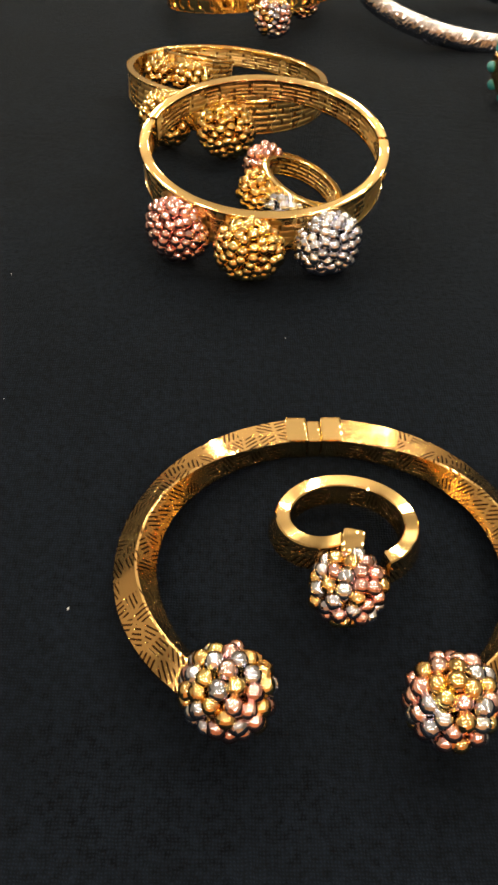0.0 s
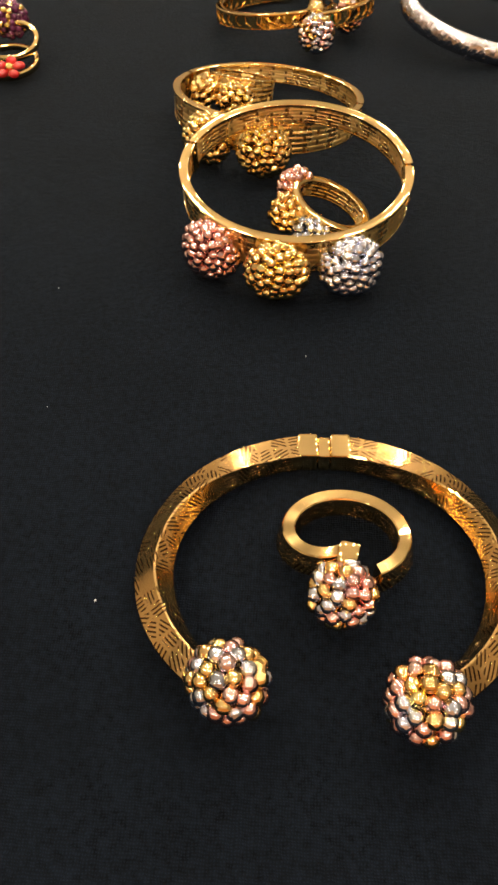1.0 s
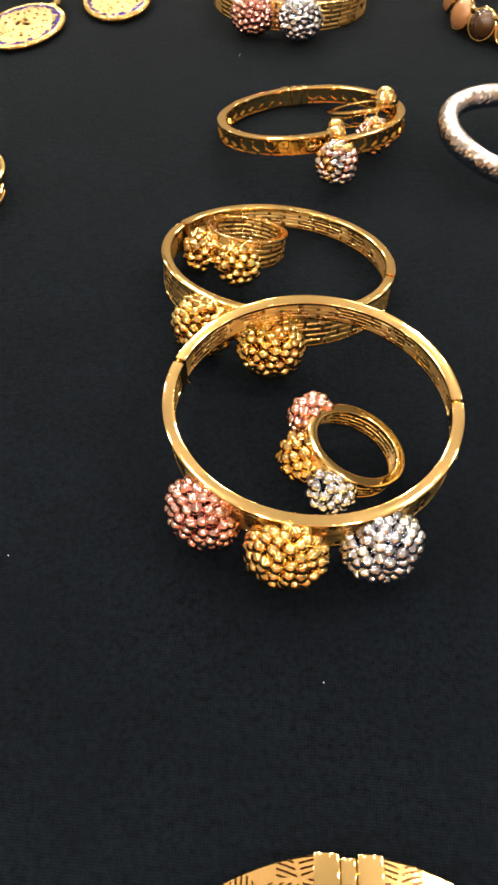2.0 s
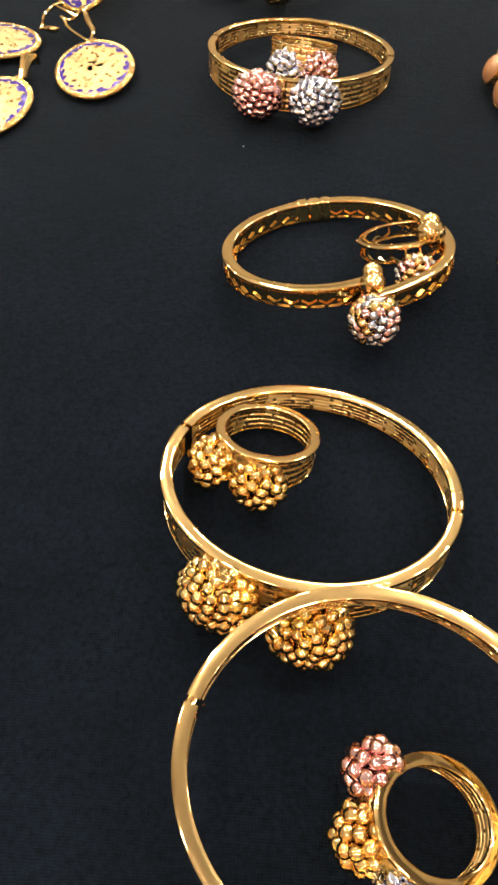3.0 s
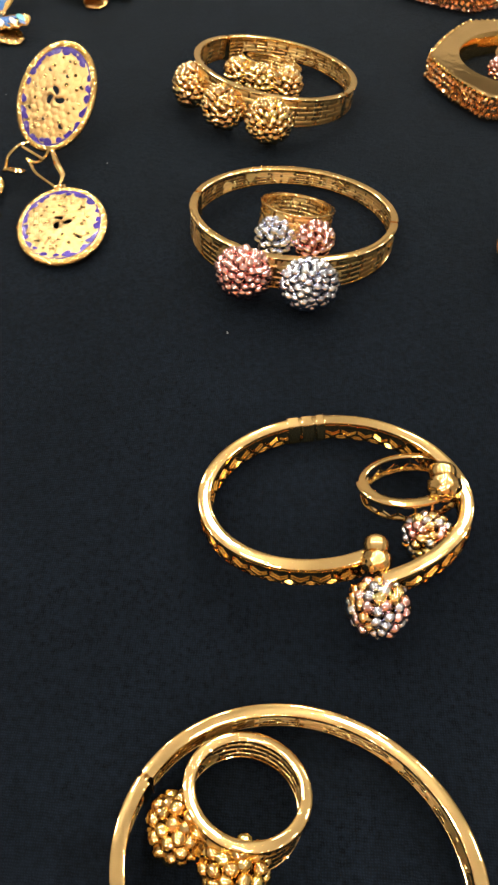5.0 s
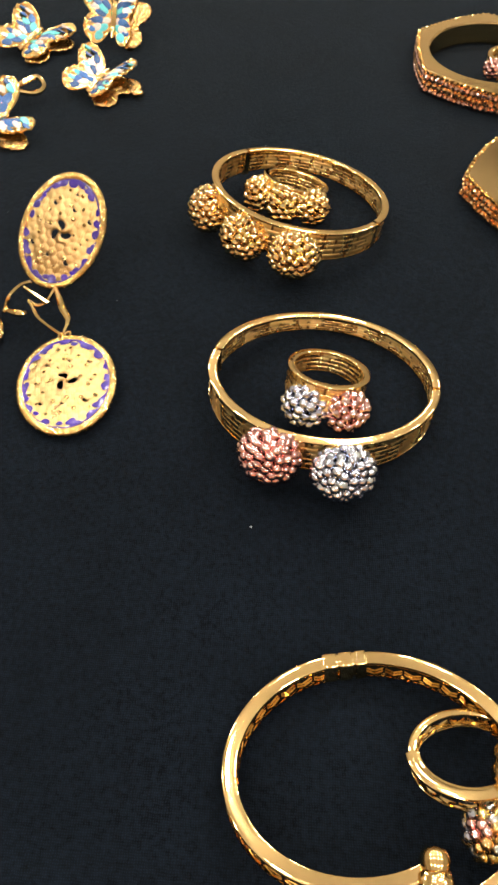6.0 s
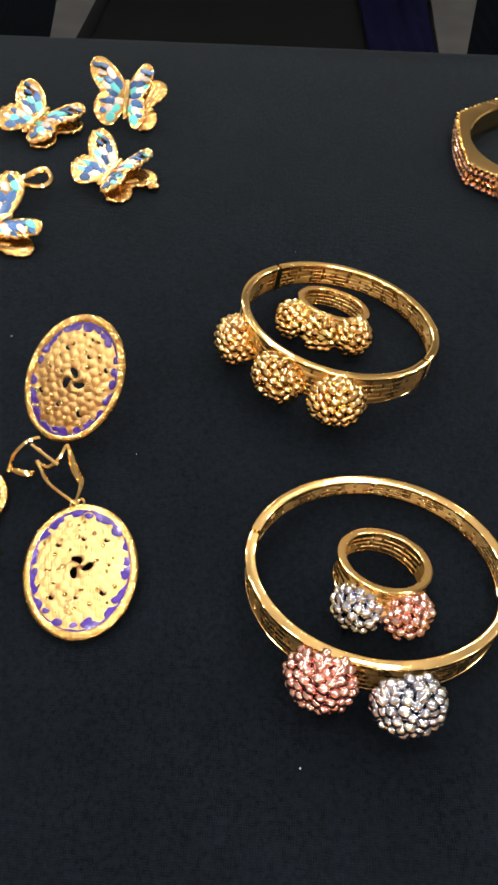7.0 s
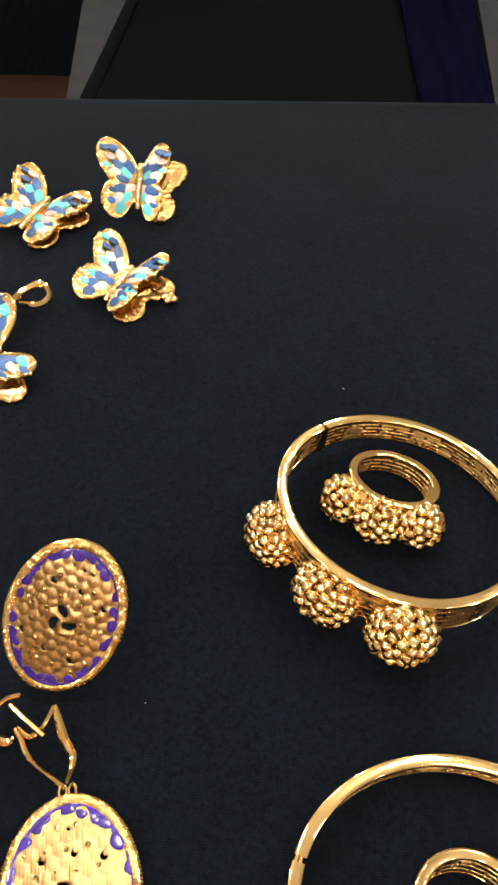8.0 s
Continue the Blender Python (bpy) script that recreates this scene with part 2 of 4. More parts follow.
def loft(bm, rings, closed=False, uvs=None, caps=True):
    """Joins rings of points (each a closed outline) into a skin; closed: the last joins the first."""
    layer = bm.loops.layers.uv.verify()
    rows = [[bm.verts.new(p) for p in ring] for ring in rings]
    n = len(rows[0])
    count = len(rows) if closed else len(rows) - 1
    for i in range(count):
        a, b = rows[i], rows[(i + 1) % len(rows)]
        for k in range(n):
            f = bm.faces.new((a[k], a[(k + 1) % n], b[(k + 1) % n], b[k]))
            if uvs:
                u0, u1 = uvs[0][i], uvs[0][i + 1]
                v0, v1 = uvs[1][k], uvs[1][k + 1]
                for l, c in zip(f.loops, ((u0, v0), (u0, v1), (u1, v1), (u1, v0))):
                    l[layer].uv = c
    if caps and not closed:
        bm.faces.new(rows[0])
        bm.faces.new(rows[-1])
    return bm


def rounded(w, h, r, cx=0.0, cy=0.0, n=2):
    """A rounded rectangle, w across by h high, as an outline of points."""
    out = []
    for sx, sy, a0 in ((1, 1, 0), (-1, 1, 90), (-1, -1, 180), (1, -1, 270)):
        for k in range(n + 1):
            a = radians(a0 + 90 * k / n)
            out.append((cx + sx * (w / 2 - r) + r * math.cos(a), cy + sy * (h / 2 - r) + r * math.sin(a)))
    return out


def oval(a, b, phi):
    """Point and outward normal of an oval in the plane."""
    p = Vector((a * math.cos(phi), b * math.sin(phi), 0))
    n = Vector((math.cos(phi) / a, math.sin(phi) / b, 0)).normalized()
    return p, n


def around(p, n, outline, turn=0.0):
    """An outline (outward, up) set at p."""
    c, s = math.cos(turn), math.sin(turn)
    return [p + n * (c * u - s * v) + Vector((0, 0, s * u + c * v)) for u, v in outline]


def tube(bm, pts, radius, sides=8, smooth_steps=6, taper=None):
    """A round wire along a smoothed line of points."""
    P = [Vector(p) for p in pts]
    line = []
    for i in range(len(P) - 1):
        p0, p1, p2, p3 = P[max(i - 1, 0)], P[i], P[i + 1], P[min(i + 2, len(P) - 1)]
        for k in range(smooth_steps):
            t = k / smooth_steps
            line.append(0.5 * (2 * p1 + (p2 - p0) * t + (2 * p0 - 5 * p1 + 4 * p2 - p3) * t * t + (3 * p1 - p0 - 3 * p2 + p3) * t ** 3))
    line.append(P[-1])
    rings = []
    side = Vector((0.31, 0.17, 0.93))
    for i, p in enumerate(line):
        d = (line[min(i + 1, len(line) - 1)] - line[max(i - 1, 0)]).normalized()
        x = side.cross(d).normalized()
        y = d.cross(x)
        r = radius * (taper(i / (len(line) - 1)) if taper else 1)
        rings.append([p + r * (x * math.cos(2 * math.pi * k / sides) + y * math.sin(2 * math.pi * k / sides)) for k in range(sides)])
    return loft(bm, rings)


def ball(bm, center, rx, ry, rz, seg=16, rows=10, m=None):
    verts = bmesh.ops.create_uvsphere(bm, u_segments=seg, v_segments=rows, radius=1)["verts"]
    mat = (m or Matrix.Identity(4)) @ Matrix.Diagonal((rx, ry, rz, 1))
    for v in verts:
        v.co = Vector(center) + mat @ v.co
    return verts


def box(bm, center, size, m=None, bevel=0.0):
    made = bmesh.ops.create_cube(bm, size=1)["verts"]
    for v in made:
        v.co = Vector(center) + (m or Matrix.Identity(3)) @ Vector((v.co.x * size[0], v.co.y * size[1], v.co.z * size[2]))
    if bevel:
        edges = {e for v in made for e in v.link_edges}
        bmesh.ops.bevel(bm, geom=list(edges), offset=bevel, segments=2, affect="EDGES", profile=0.5)


# ---- beads, shared by all clusters ----
def bead_mesh(name, material, seg=12, rows=8, twist=0.2):
    """A small diamond-cut bead: a ball of slanting facets, radius 1."""
    bm = bmesh.new()
    rings = []
    for j in range(1, rows):
        a = math.pi * j / rows
        rings.append([bm.verts.new((math.sin(a) * math.cos(2 * math.pi * k / seg + twist * j),
                                    math.sin(a) * math.sin(2 * math.pi * k / seg + twist * j),
                                    1.02 * math.cos(a))) for k in range(seg)])
    top, low = bm.verts.new((0, 0, 0.98)), bm.verts.new((0, 0, -0.98))
    for k in range(seg):
        bm.faces.new((top, rings[0][k], rings[0][(k + 1) % seg]))
        bm.faces.new((low, rings[-1][(k + 1) % seg], rings[-1][k]))
        for a, b in zip(rings, rings[1:]):
            bm.faces.new((a[k], b[k], b[(k + 1) % seg], a[(k + 1) % seg]))
    bmesh.ops.recalc_face_normals(bm, faces=bm.faces)
    data = bpy.data.meshes.new(name)
    bm.to_mesh(data)
    bm.free()
    for p in data.polygons:
        p.use_smooth = True
    data.set_sharp_from_angle(angle=radians(27))
    data.materials.append(material)
    return data


BEADS = {"gold": bead_mesh("gold_bead", gold_bead), "amber": bead_mesh("amber_bead", amber_bead),
         "rose": bead_mesh("rose_bead", rose_bead), "silver": bead_mesh("silver_bead", silver_bead),
         "purple": bead_mesh("purple_bead", purple_stone)}
CORES = {"gold": gold_bead, "amber": amber_bead, "rose": rose_bead, "silver": silver_bead, "purple": purple_stone}
rng = random.Random(11)


def cluster(parent, center, axis, radius, bead, colors, flat=0.80, reach=-0.45, label="", tall=1.0):
    """A dome packed with beads, its crown along axis. radius: to the beads' outside; bead: a bead's radius."""
    axis = Vector(axis).normalized()
    turn = axis.to_track_quat("Z", "Y").to_matrix().to_4x4()
    bm = bmesh.new()
    core = radius - bead * 1.95
    ball(bm, (0, 0, 0), core, core * tall, core * flat, 14, 10)
    ob = finish("beaded_dome", bm, CORES[colors[0]], parent, label)
    ob.matrix_local = Matrix.Translation(center) @ turn
    mid = radius - bead
    area = 2 * math.pi * mid * mid * (1 - reach) * (0.55 + 0.45 * flat)
    count = int(area / (bead * bead * 2.75))
    for i in range(count):
        z = 1 - (1 - reach) * (i + 0.5) / count
        r = math.sqrt(max(0, 1 - z * z))
        a = i * 2.399963 + 1.6 * rng.uniform(-0.06, 0.06)
        one = new("bead", BEADS[rng.choice(colors)])
        one.parent = ob
        lift = mid + rng.uniform(-0.2, 0.14) * bead
        size = bead * rng.uniform(0.92, 1.08)
        place = Vector((r * math.cos(a) * lift, r * math.sin(a) * lift * tall, z * lift * flat + rng.uniform(-0.1, 0.1) * bead))
        one.matrix_local = Matrix.LocRotScale(place, Euler((rng.uniform(0, 6.28), rng.uniform(0.4, 2.7), rng.uniform(0, 6.28))), (size,) * 3)
    return ob


# ---- the slotted bands of bangles and rings ----
def blend_height(phi, front, hf, hb, power=1.0):
    return hb + (hf - hb) * (0.5 + 0.5 * math.cos(phi - front)) ** power


def slotted_band(parent, a, b, front, hf, hb, rim_w, rim_t, rows, brick, thick, breaks=(), steps=144):
    """A band with a flat upper rim, staggered bricks in rows with slots between them, and a lower rim. The rim's top lies in z = 0."""
    gap = 0.55 * rim_t / max(a, b)
    spans = []
    cuts = sorted(x % (2 * math.pi) for x in breaks)
    if cuts:
        for i, c in enumerate(cuts):
            d = cuts[(i + 1) % len(cuts)]
            if d <= c:
                d += 2 * math.pi
            spans.append((c + gap, d - gap))
    outline = [(-rim_w / 2 + rim_w / 2 * u, rim_t * v) for u, v in
               ((1.0, -0.75), (1.0, -0.26), (0.97, -0.14), (0.88, -0.055), (0.5, -0.012), (0.0, 0.0), (-0.5, -0.012), (-0.88, -0.055), (-0.97, -0.14), (-1.0, -0.26), (-1.0, -0.75), (-0.8, -1.0), (0.8, -1.0))]
    if not spans:
        bm = bmesh.new()
        loft(bm, [around(*oval(a, b, 2 * math.pi * i / steps), outline) for i in range(steps)], closed=True)
        finish("upper_rim", bm, gold, parent)
    for p0, p1 in spans:
        bm = bmesh.new()
        n = max(8, int(steps * (p1 - p0) / (2 * math.pi)))
        loft(bm, [around(*oval(a, b, p0 + (p1 - p0) * i / n), outline) for i in range(n + 1)])
        finish("upper_rim", bm, gold, parent)
    ain, bin_ = a - rim_w * 0.42, b - rim_w * 0.42
    bm = bmesh.new()
    low = rounded(thick * 1.3, rim_t * 0.6, rim_t * 0.2)
    loft(bm, [[q + Vector((0, 0, rim_t * 0.3 - blend_height(2 * math.pi * i / steps, front, hf, hb)))
               for q in around(*oval(ain, bin_, 2 * math.pi * i / steps), low)] for i in range(steps)], closed=True)
    finish("lower_rim", bm, gold, parent)
    # solid wall behind the bricks; its dark colour paints the shade in the slots
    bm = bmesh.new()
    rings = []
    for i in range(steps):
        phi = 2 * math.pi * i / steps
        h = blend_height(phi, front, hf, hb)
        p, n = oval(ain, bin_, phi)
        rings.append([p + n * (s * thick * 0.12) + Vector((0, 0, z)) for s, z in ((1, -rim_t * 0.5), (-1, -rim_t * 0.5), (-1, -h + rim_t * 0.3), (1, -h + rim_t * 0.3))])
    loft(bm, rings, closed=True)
    wall = finish("slotted_wall", bm, slot_shade_gold, parent, "gold wall behind the slots, coloured dark for their shade")
    length = math.pi * (3 * (a + b) - math.sqrt((3 * a + b) * (a + 3 * b)))
    count = max(6, int(length / brick))
    for row in range(rows):
        t0, t1 = (row + 0.045) / rows, (row + 0.955) / rows
        for k in range(count):
            p0 = 2 * math.pi * (k + 0.5 * (row % 2) + 0.05) / count
            p1 = 2 * math.pi * (k + 0.5 * (row % 2) + 0.95) / count
            bit = []
            for i in range(5):
                phi = p0 + (p1 - p0) * i / 4
                h = blend_height(phi, front, hf, hb) - rim_t * 1.5
                p, n = oval(ain, bin_, phi)
                z0, z1 = -rim_t * 0.95 - h * t0, -rim_t * 0.95 - h * t1
                zc, zh = (z0 + z1) / 2, (z0 - z1) / 2
                bit.append([p + n * (u * thick) + Vector((0, 0, zc + w * zh)) for u, w in ((0.40, 1), (-0.40, 1), (-0.53, 0.78), (-0.57, 0.0), (-0.53, -0.9), (0.53, -0.9), (0.57, 0.0), (0.53, 0.78))])
            bm = bmesh.new()
            loft(bm, bit)
            finish("brick", bm, band_gold, wall, smooth=True, angle=50)


def hinge(parent, a, b, phi, height, size, name="hinge"):
    bm = bmesh.new()
    p, n = oval(a, b, phi)
    yaw = Matrix.Rotation(math.atan2(n.y, n.x), 3, "Z")
    box(bm, p - n * size * 0.5 + Vector((0, 0, -height * 0.5 - 0.0006)), (size * 0.75, size * 1.1, height * 0.92), yaw, size * 0.15)
    return finish(name, bm, gold, parent, smooth=True)


def catch(parent, a, b, phi, drop, size):
    """A small wedge-shaped safety catch on the outside."""
    bm = bmesh.new()
    p, n = oval(a, b, phi)
    t = Vector((-n.y, n.x, 0))
    base = p - n * 0.0010 + Vector((0, 0, -drop))
    pts = [base + t * size, base - t * size, base - n * size * 0.2 + Vector((0, 0, -size * 1.6))]
    rings = [[q + n * (0.0001 + 0.0 * k) for k, q in enumerate(pts)], [base + (q - base) * 0.75 + n * size * 0.65 for q in pts]]
    loft(bm, rings)
    return finish("catch", bm, gold, parent, smooth=False)


def bangle(label, m, a, b, clusters, hf, hb, breaks, catch_at=None, radius=0.0082, bead=0.00141, group="bead-cluster bangles"):
    """A hinged bangle: slotted band with bead clusters on its front. clusters: world centre and colours."""
    ob = thing("bangle", m, label, "bracelet", group)
    inv = m.inverted()
    local = [inv @ Vector(c) for c, _ in clusters]
    mid = sum(local, Vector()) / len(local)
    front = math.atan2(mid.y / b, mid.x / a)
    slotted_band(ob, a, b, front, hf, hb, 0.0025, 0.0011, 5, 0.0085, 0.0010, [radians(x) for x in breaks])
    for x in breaks:
        hinge(ob, a, b, radians(x), blend_height(radians(x), front, hf, hb), 0.0021)
    if catch_at is not None:
        phi = radians(catch_at)
        catch(ob, a, b, phi, blend_height(phi, front, hf, hb) * 0.35, 0.0017)
    for p, (_, colors) in zip(local, clusters):
        phi = math.atan2(p.y / b, p.x / a)
        n = oval(a, b, phi)[1]
        cluster(ob, p + n * 0.0002 + Vector((0, 0, -0.0005)), n + Vector((0, 0, 0.12)), radius, bead, colors, tall=0.9)
    return ob


def finger_ring(label, m, a, b, clusters, hf, hb, radius=0.0046, bead=0.00115, group="bead-cluster rings"):
    ob = thing("finger_ring", m, label, "ring", group)
    inv = m.inverted()
    local = [inv @ Vector(c) for c, _ in clusters]
    mid = sum(local, Vector()) / len(local)
    front = math.atan2(mid.y, mid.x)
    slotted_band(ob, a, b, front, hf, hb, 0.0021, 0.0009, 4, 0.0062, 0.0009, steps=72)
    for p, (_, colors) in zip(local, clusters):
        n = oval(a, b, math.atan2(p.y, p.x))[1]
        cluster(ob, p, n + Vector((0, 0, 0.15)), radius, bead, colors)
    return ob


# ---- bypass pieces: engraved cuff and ring, honeycomb bangle and ring ----
def arc_line(a, b, p0, p1, n, r0=1.0, r1=1.0, z0=0.0, z1=0.0, power=2.0):
    """Stations of an open oval: place, outward normal, share of the way. The ends may open out (r) or rise (z)."""
    out = []
    for i in range(n + 1):
        s = i / n
        phi = p0 + (p1 - p0) * s
        e0, e1 = (1 - s) ** power, s ** power
        k = 1 + (r0 - 1) * e0 ** 2 + (r1 - 1) * e1 ** 2
        p, nn = oval(a, b, phi)
        out.append((p * k + Vector((0, 0, z0 * e0 + z1 * e1)), nn, s))
    return out


def swept(name, line, outline, material, parent, turn=None, scale=None, angle=35, label=""):
    bm = bmesh.new()
    us, vs = [0.0], [0.0]
    for (p, _, _), (q, _, _) in zip(line, line[1:]):
        us.append(us[-1] + (q - p).length)
    for k in range(len(outline)):
        u, v = outline[k], outline[(k + 1) % len(outline)]
        vs.append(vs[-1] + math.dist(u, v))
    rings = []
    for p, n, s in line:
        k = scale(s) if scale else 1
        rings.append(around(p, n, [(u * k, v * k) for u, v in outline], turn(s) if turn else 0))
    loft(bm, rings, uvs=(us, vs))
    return finish(name, bm, material, parent, label, angle=angle)


def honeycomb(parent, line, offset, top, height, cell, wire=0.0003, depth=0.0002):
    """Open hexagons of thin gold wire along a line, hung below z = top."""
    us = [0.0]
    for (p, _, _), (q, _, _) in zip(line, line[1:]):
        us.append(us[-1] + (q - p).length)

    def at(u, v):
        u = min(max(u, 0), us[-1] - 1e-9)
        i = min(max(0, int(np.searchsorted(us, u)) - 1), len(line) - 2)
        f = (u - us[i]) / max(1e-9, us[i + 1] - us[i])
        p = line[i][0].lerp(line[i + 1][0], f)
        n = line[i][1].lerp(line[i + 1][1], f).normalized()
        return p + n * offset + Vector((0, 0, top - v)), n

    side = cell / math.sqrt(3)
    top_v, low_v = 0.0, height
    for row in range(0, 3):
        cv = row * 1.5 * side + side * 0.55
        if cv - side * 0.5 > height:
            continue
        for col in range(int(us[-1] / cell)):
            cu = (col + 0.5 + 0.5 * (row % 2)) * cell
            if cu + cell * 0.5 > us[-1]:
                continue
            rings = []
            for k in range(6):
                a0 = math.radians(60 * k + 30)
                ring = []
                for f, d in ((1.0, depth), (1.0, -depth), (0.87, -depth), (0.87, depth)):
                    v = cv + side * f * math.sin(a0)
                    v = min(max(v, top_v), low_v - (1 - f) * 0.0012)
                    p, n = at(cu + side * f * math.cos(a0), v)
                    ring.append(p + n * d)
                rings.append(ring)
            bm = bmesh.new()
            loft(bm, rings, closed=True)
            finish("hexagon", bm, gold, parent, smooth=False)


# ---- the room ----
def slab(name, center, size, material, label, category):
    bm = bmesh.new()
    box(bm, center, size)
    ob = finish(name, bm, material, None, label, smooth=False)
    return tagged(ob, category=category, kind="structure")


FLOOR = -0.75
CEIL = 1.95
slab("floor", (0, 1.0, FLOOR - 0.05), (6.4, 7.4, 0.1), carpet, "brown patterned carpet floor of the hall", "floor")
slab("ceiling", (0, 1.0, CEIL + 0.05), (6.4, 7.4, 0.1), ceiling_paint, "plain beige-grey ceiling with globe lamps", "ceiling")
slab("wall_north", (0, 4.65, 0.6), (6.4, 0.1, 2.7), wall_paint, "plain beige painted wall", "wall")
# unseen wall behind the camera, coloured as a warm reflector for the gold
slab("wall_south", (0, -2.65, 0.6), (6.4, 0.1, 2.7), warm_reflection_paint, "unseen warm brown wall, coloured to give the gold orange reflections", "wall")
slab("wall_east", (3.15, 1.0, 0.6), (0.1, 7.2, 2.7), wall_paint, "plain beige painted wall", "wall")
slab("wall_west", (-3.15, 1.0, 0.6), (0.1, 7.2, 2.7), wall_paint, "plain beige painted wall", "wall")

glass = lamp_glass(LAMP_GLOW)
first = None
for x, y in LAMP_SPOTS:
    m = pose(x, y, CEIL)
    if first is None:
        first = thing("pendant_lamp", m, "white globe lamp hanging from the ceiling on a cord", "lamp", "globe pendant lamps")
        bm = bmesh.new()
        ball(bm, (0, 0, -0.006), 0.05, 0.05, 0.02, 20, 8)
        finish("ceiling_cup", bm, ceiling_paint, first)
        bm = bmesh.new()
        tube(bm, [(0, 0, 0), (0, 0, -0.06), (0, 0, -0.12)], 0.004, 6, 2)
        finish("cord", bm, black_vinyl, first)
        bm = bmesh.new()
        ball(bm, (0, 0, -0.20), 0.085, 0.085, 0.085, 20, 12)
        finish("globe", bm, glass, first, "glowing warm white globe")
    else:
        copy_thing(first, m)

# ---- table with its cloth ----
EDGE_Y = 0.7125
SKEW = -0.012


def table_cloth():
    """Top sheet with faint waves, rounded over the far edge and hanging down."""
    bm = bmesh.new()
    nx, rows = 120, []
    prof = [(-0.42 + (EDGE_Y + 0.42) * i / 90, 0.0) for i in range(91)]
    prof += [(EDGE_Y + 0.006 * math.sin(a), -0.006 * (1 - math.cos(a))) for a in [math.pi / 2 * k / 6 for k in range(1, 7)]]
    prof += [(EDGE_Y + 0.006, -0.006 - 0.7 * k / 12) for k in range(1, 13)]
    for j, (y, z) in enumerate(prof):
        row = []
        for i in range(nx + 1):
            x = -0.9 + 1.8 * i / nx
            wave = 0.0004 * noise.noise(Vector((x * 9, y * 9, 0.3))) - 0.0004 if z == 0 else 0
            hang = 0.02 * math.sin(x * 21 + 1.3) * min(1, -z / 0.4) if z < -0.006 else 0
            row.append(bm.verts.new((x, y + SKEW * (x + 0.08) + hang, z + wave)))
        rows.append(row)
    for a, b in zip(rows, rows[1:]):
        for k in range(nx):
            bm.faces.new((a[k], a[k + 1], b[k + 1], b[k]))
    ob = finish("tablecloth", bm, black_cloth, None, "black woven cloth spread over the display table")
    return tagged(ob, category="tablecloth")


table_cloth()
table = thing("display_table", pose(0, 0, 0), "wooden display table hidden under the black cloth", "table")
bm = bmesh.new()
box(bm, (0, 0.12, -0.022), (1.72, 1.06, 0.03), bevel=0.004)
finish("tabletop", bm, black_vinyl, table)
bm = bmesh.new()
box(bm, (-0.8, -0.33, -0.3935), (0.05, 0.05, 0.713), bevel=0.004)
leg = finish("leg", bm, grey_metal, table)
for dx, dy in ((1.6, 0), (0, 0.9), (1.6, 0.9)):
    o = new("leg", leg.data)
    o.parent = table
    o.location = (dx, dy, 0)


# ---- chair behind the table ----
def chair():
    """A chair pushed to the far side: black cushion between grey steel rails."""
    ob = thing("chair", pose(-0.096, 1.48, FLOOR, 0, 0, -1), "grey steel chair with a black padded seat", "chair")
    bm = bmesh.new()
    box(bm, (0, 0, 0.44), (0.462, 0.62, 0.05), bevel=0.02)
    finish("seat", bm, black_vinyl, ob, "black padded seat")
    for sx in (-1, 1):
        bm = bmesh.new()
        rings = []
        for k in range(9):
            s = k / 8
            w = 0.003 + 0.115 * s
            y = -0.31 + 0.66 * s
            rings.append([Vector((sx * (0.238 + u * w), y, 0.455 + v)) for u, v in rounded(1.0, 0.03, 0.008, 0.5, 0)])
        loft(bm, rings)
        finish("side_rail", bm, grey_metal, ob)
        for y0, y1, top in ((-0.28, -0.30, 0.45), (0.30, 0.36, 0.45)):
            bm = bmesh.new()
            tube(bm, [(sx * 0.262, y0, top), (sx * 0.264, (y0 + y1) / 2, top / 2), (sx * 0.266, y1, 0.0)], 0.011)
            finish("leg", bm, grey_metal, ob)
    bm = bmesh.new()
    box(bm, (0, 0.37, 0.72), (0.5, 0.04, 0.36), bevel=0.015)
    finish("backrest", bm, black_vinyl, ob, "black padded backrest")
    for sx in (-1, 1):
        bm = bmesh.new()
        tube(bm, [(sx * 0.262, 0.33, 0.44), (sx * 0.262, 0.37, 0.7), (sx * 0.262, 0.39, 0.93)], 0.012)
        finish("back_post", bm, grey_metal, ob)
    return ob


chair()


def purple_wrap():
    """A purple cloth lying in soft folds on the chair's seat."""
    bm = bmesh.new()
    nx, ny = 40, 50
    grid = []
    for j in range(ny + 1):
        row = []
        for i in range(nx + 1):
            u, v = i / nx, j / ny
            x = 0.058 + 0.078 * u - 0.03 * v * (1 - u)
            y = 1.22 + 0.46 * v
            z = -0.283 + 0.006 * abs(math.sin(9 * u + 2.2 * v + 2 * noise.noise(Vector((u * 3, v * 3, 5)))))
            row.append(bm.verts.new((x, y, z)))
        grid.append(row)
    for a, b in zip(grid, grid[1:]):
        for k in range(nx):
            bm.faces.new((a[k], a[k + 1], b[k + 1], b[k]))
    ob = finish("cloth_wrap", bm, purple_cloth, None, "purple cloth lying in folds on the black seat")
    mod = ob.modifiers.new("thickness", "SOLIDIFY")
    mod.thickness = 0.002
    tagged(ob, category="cloth")


purple_wrap()


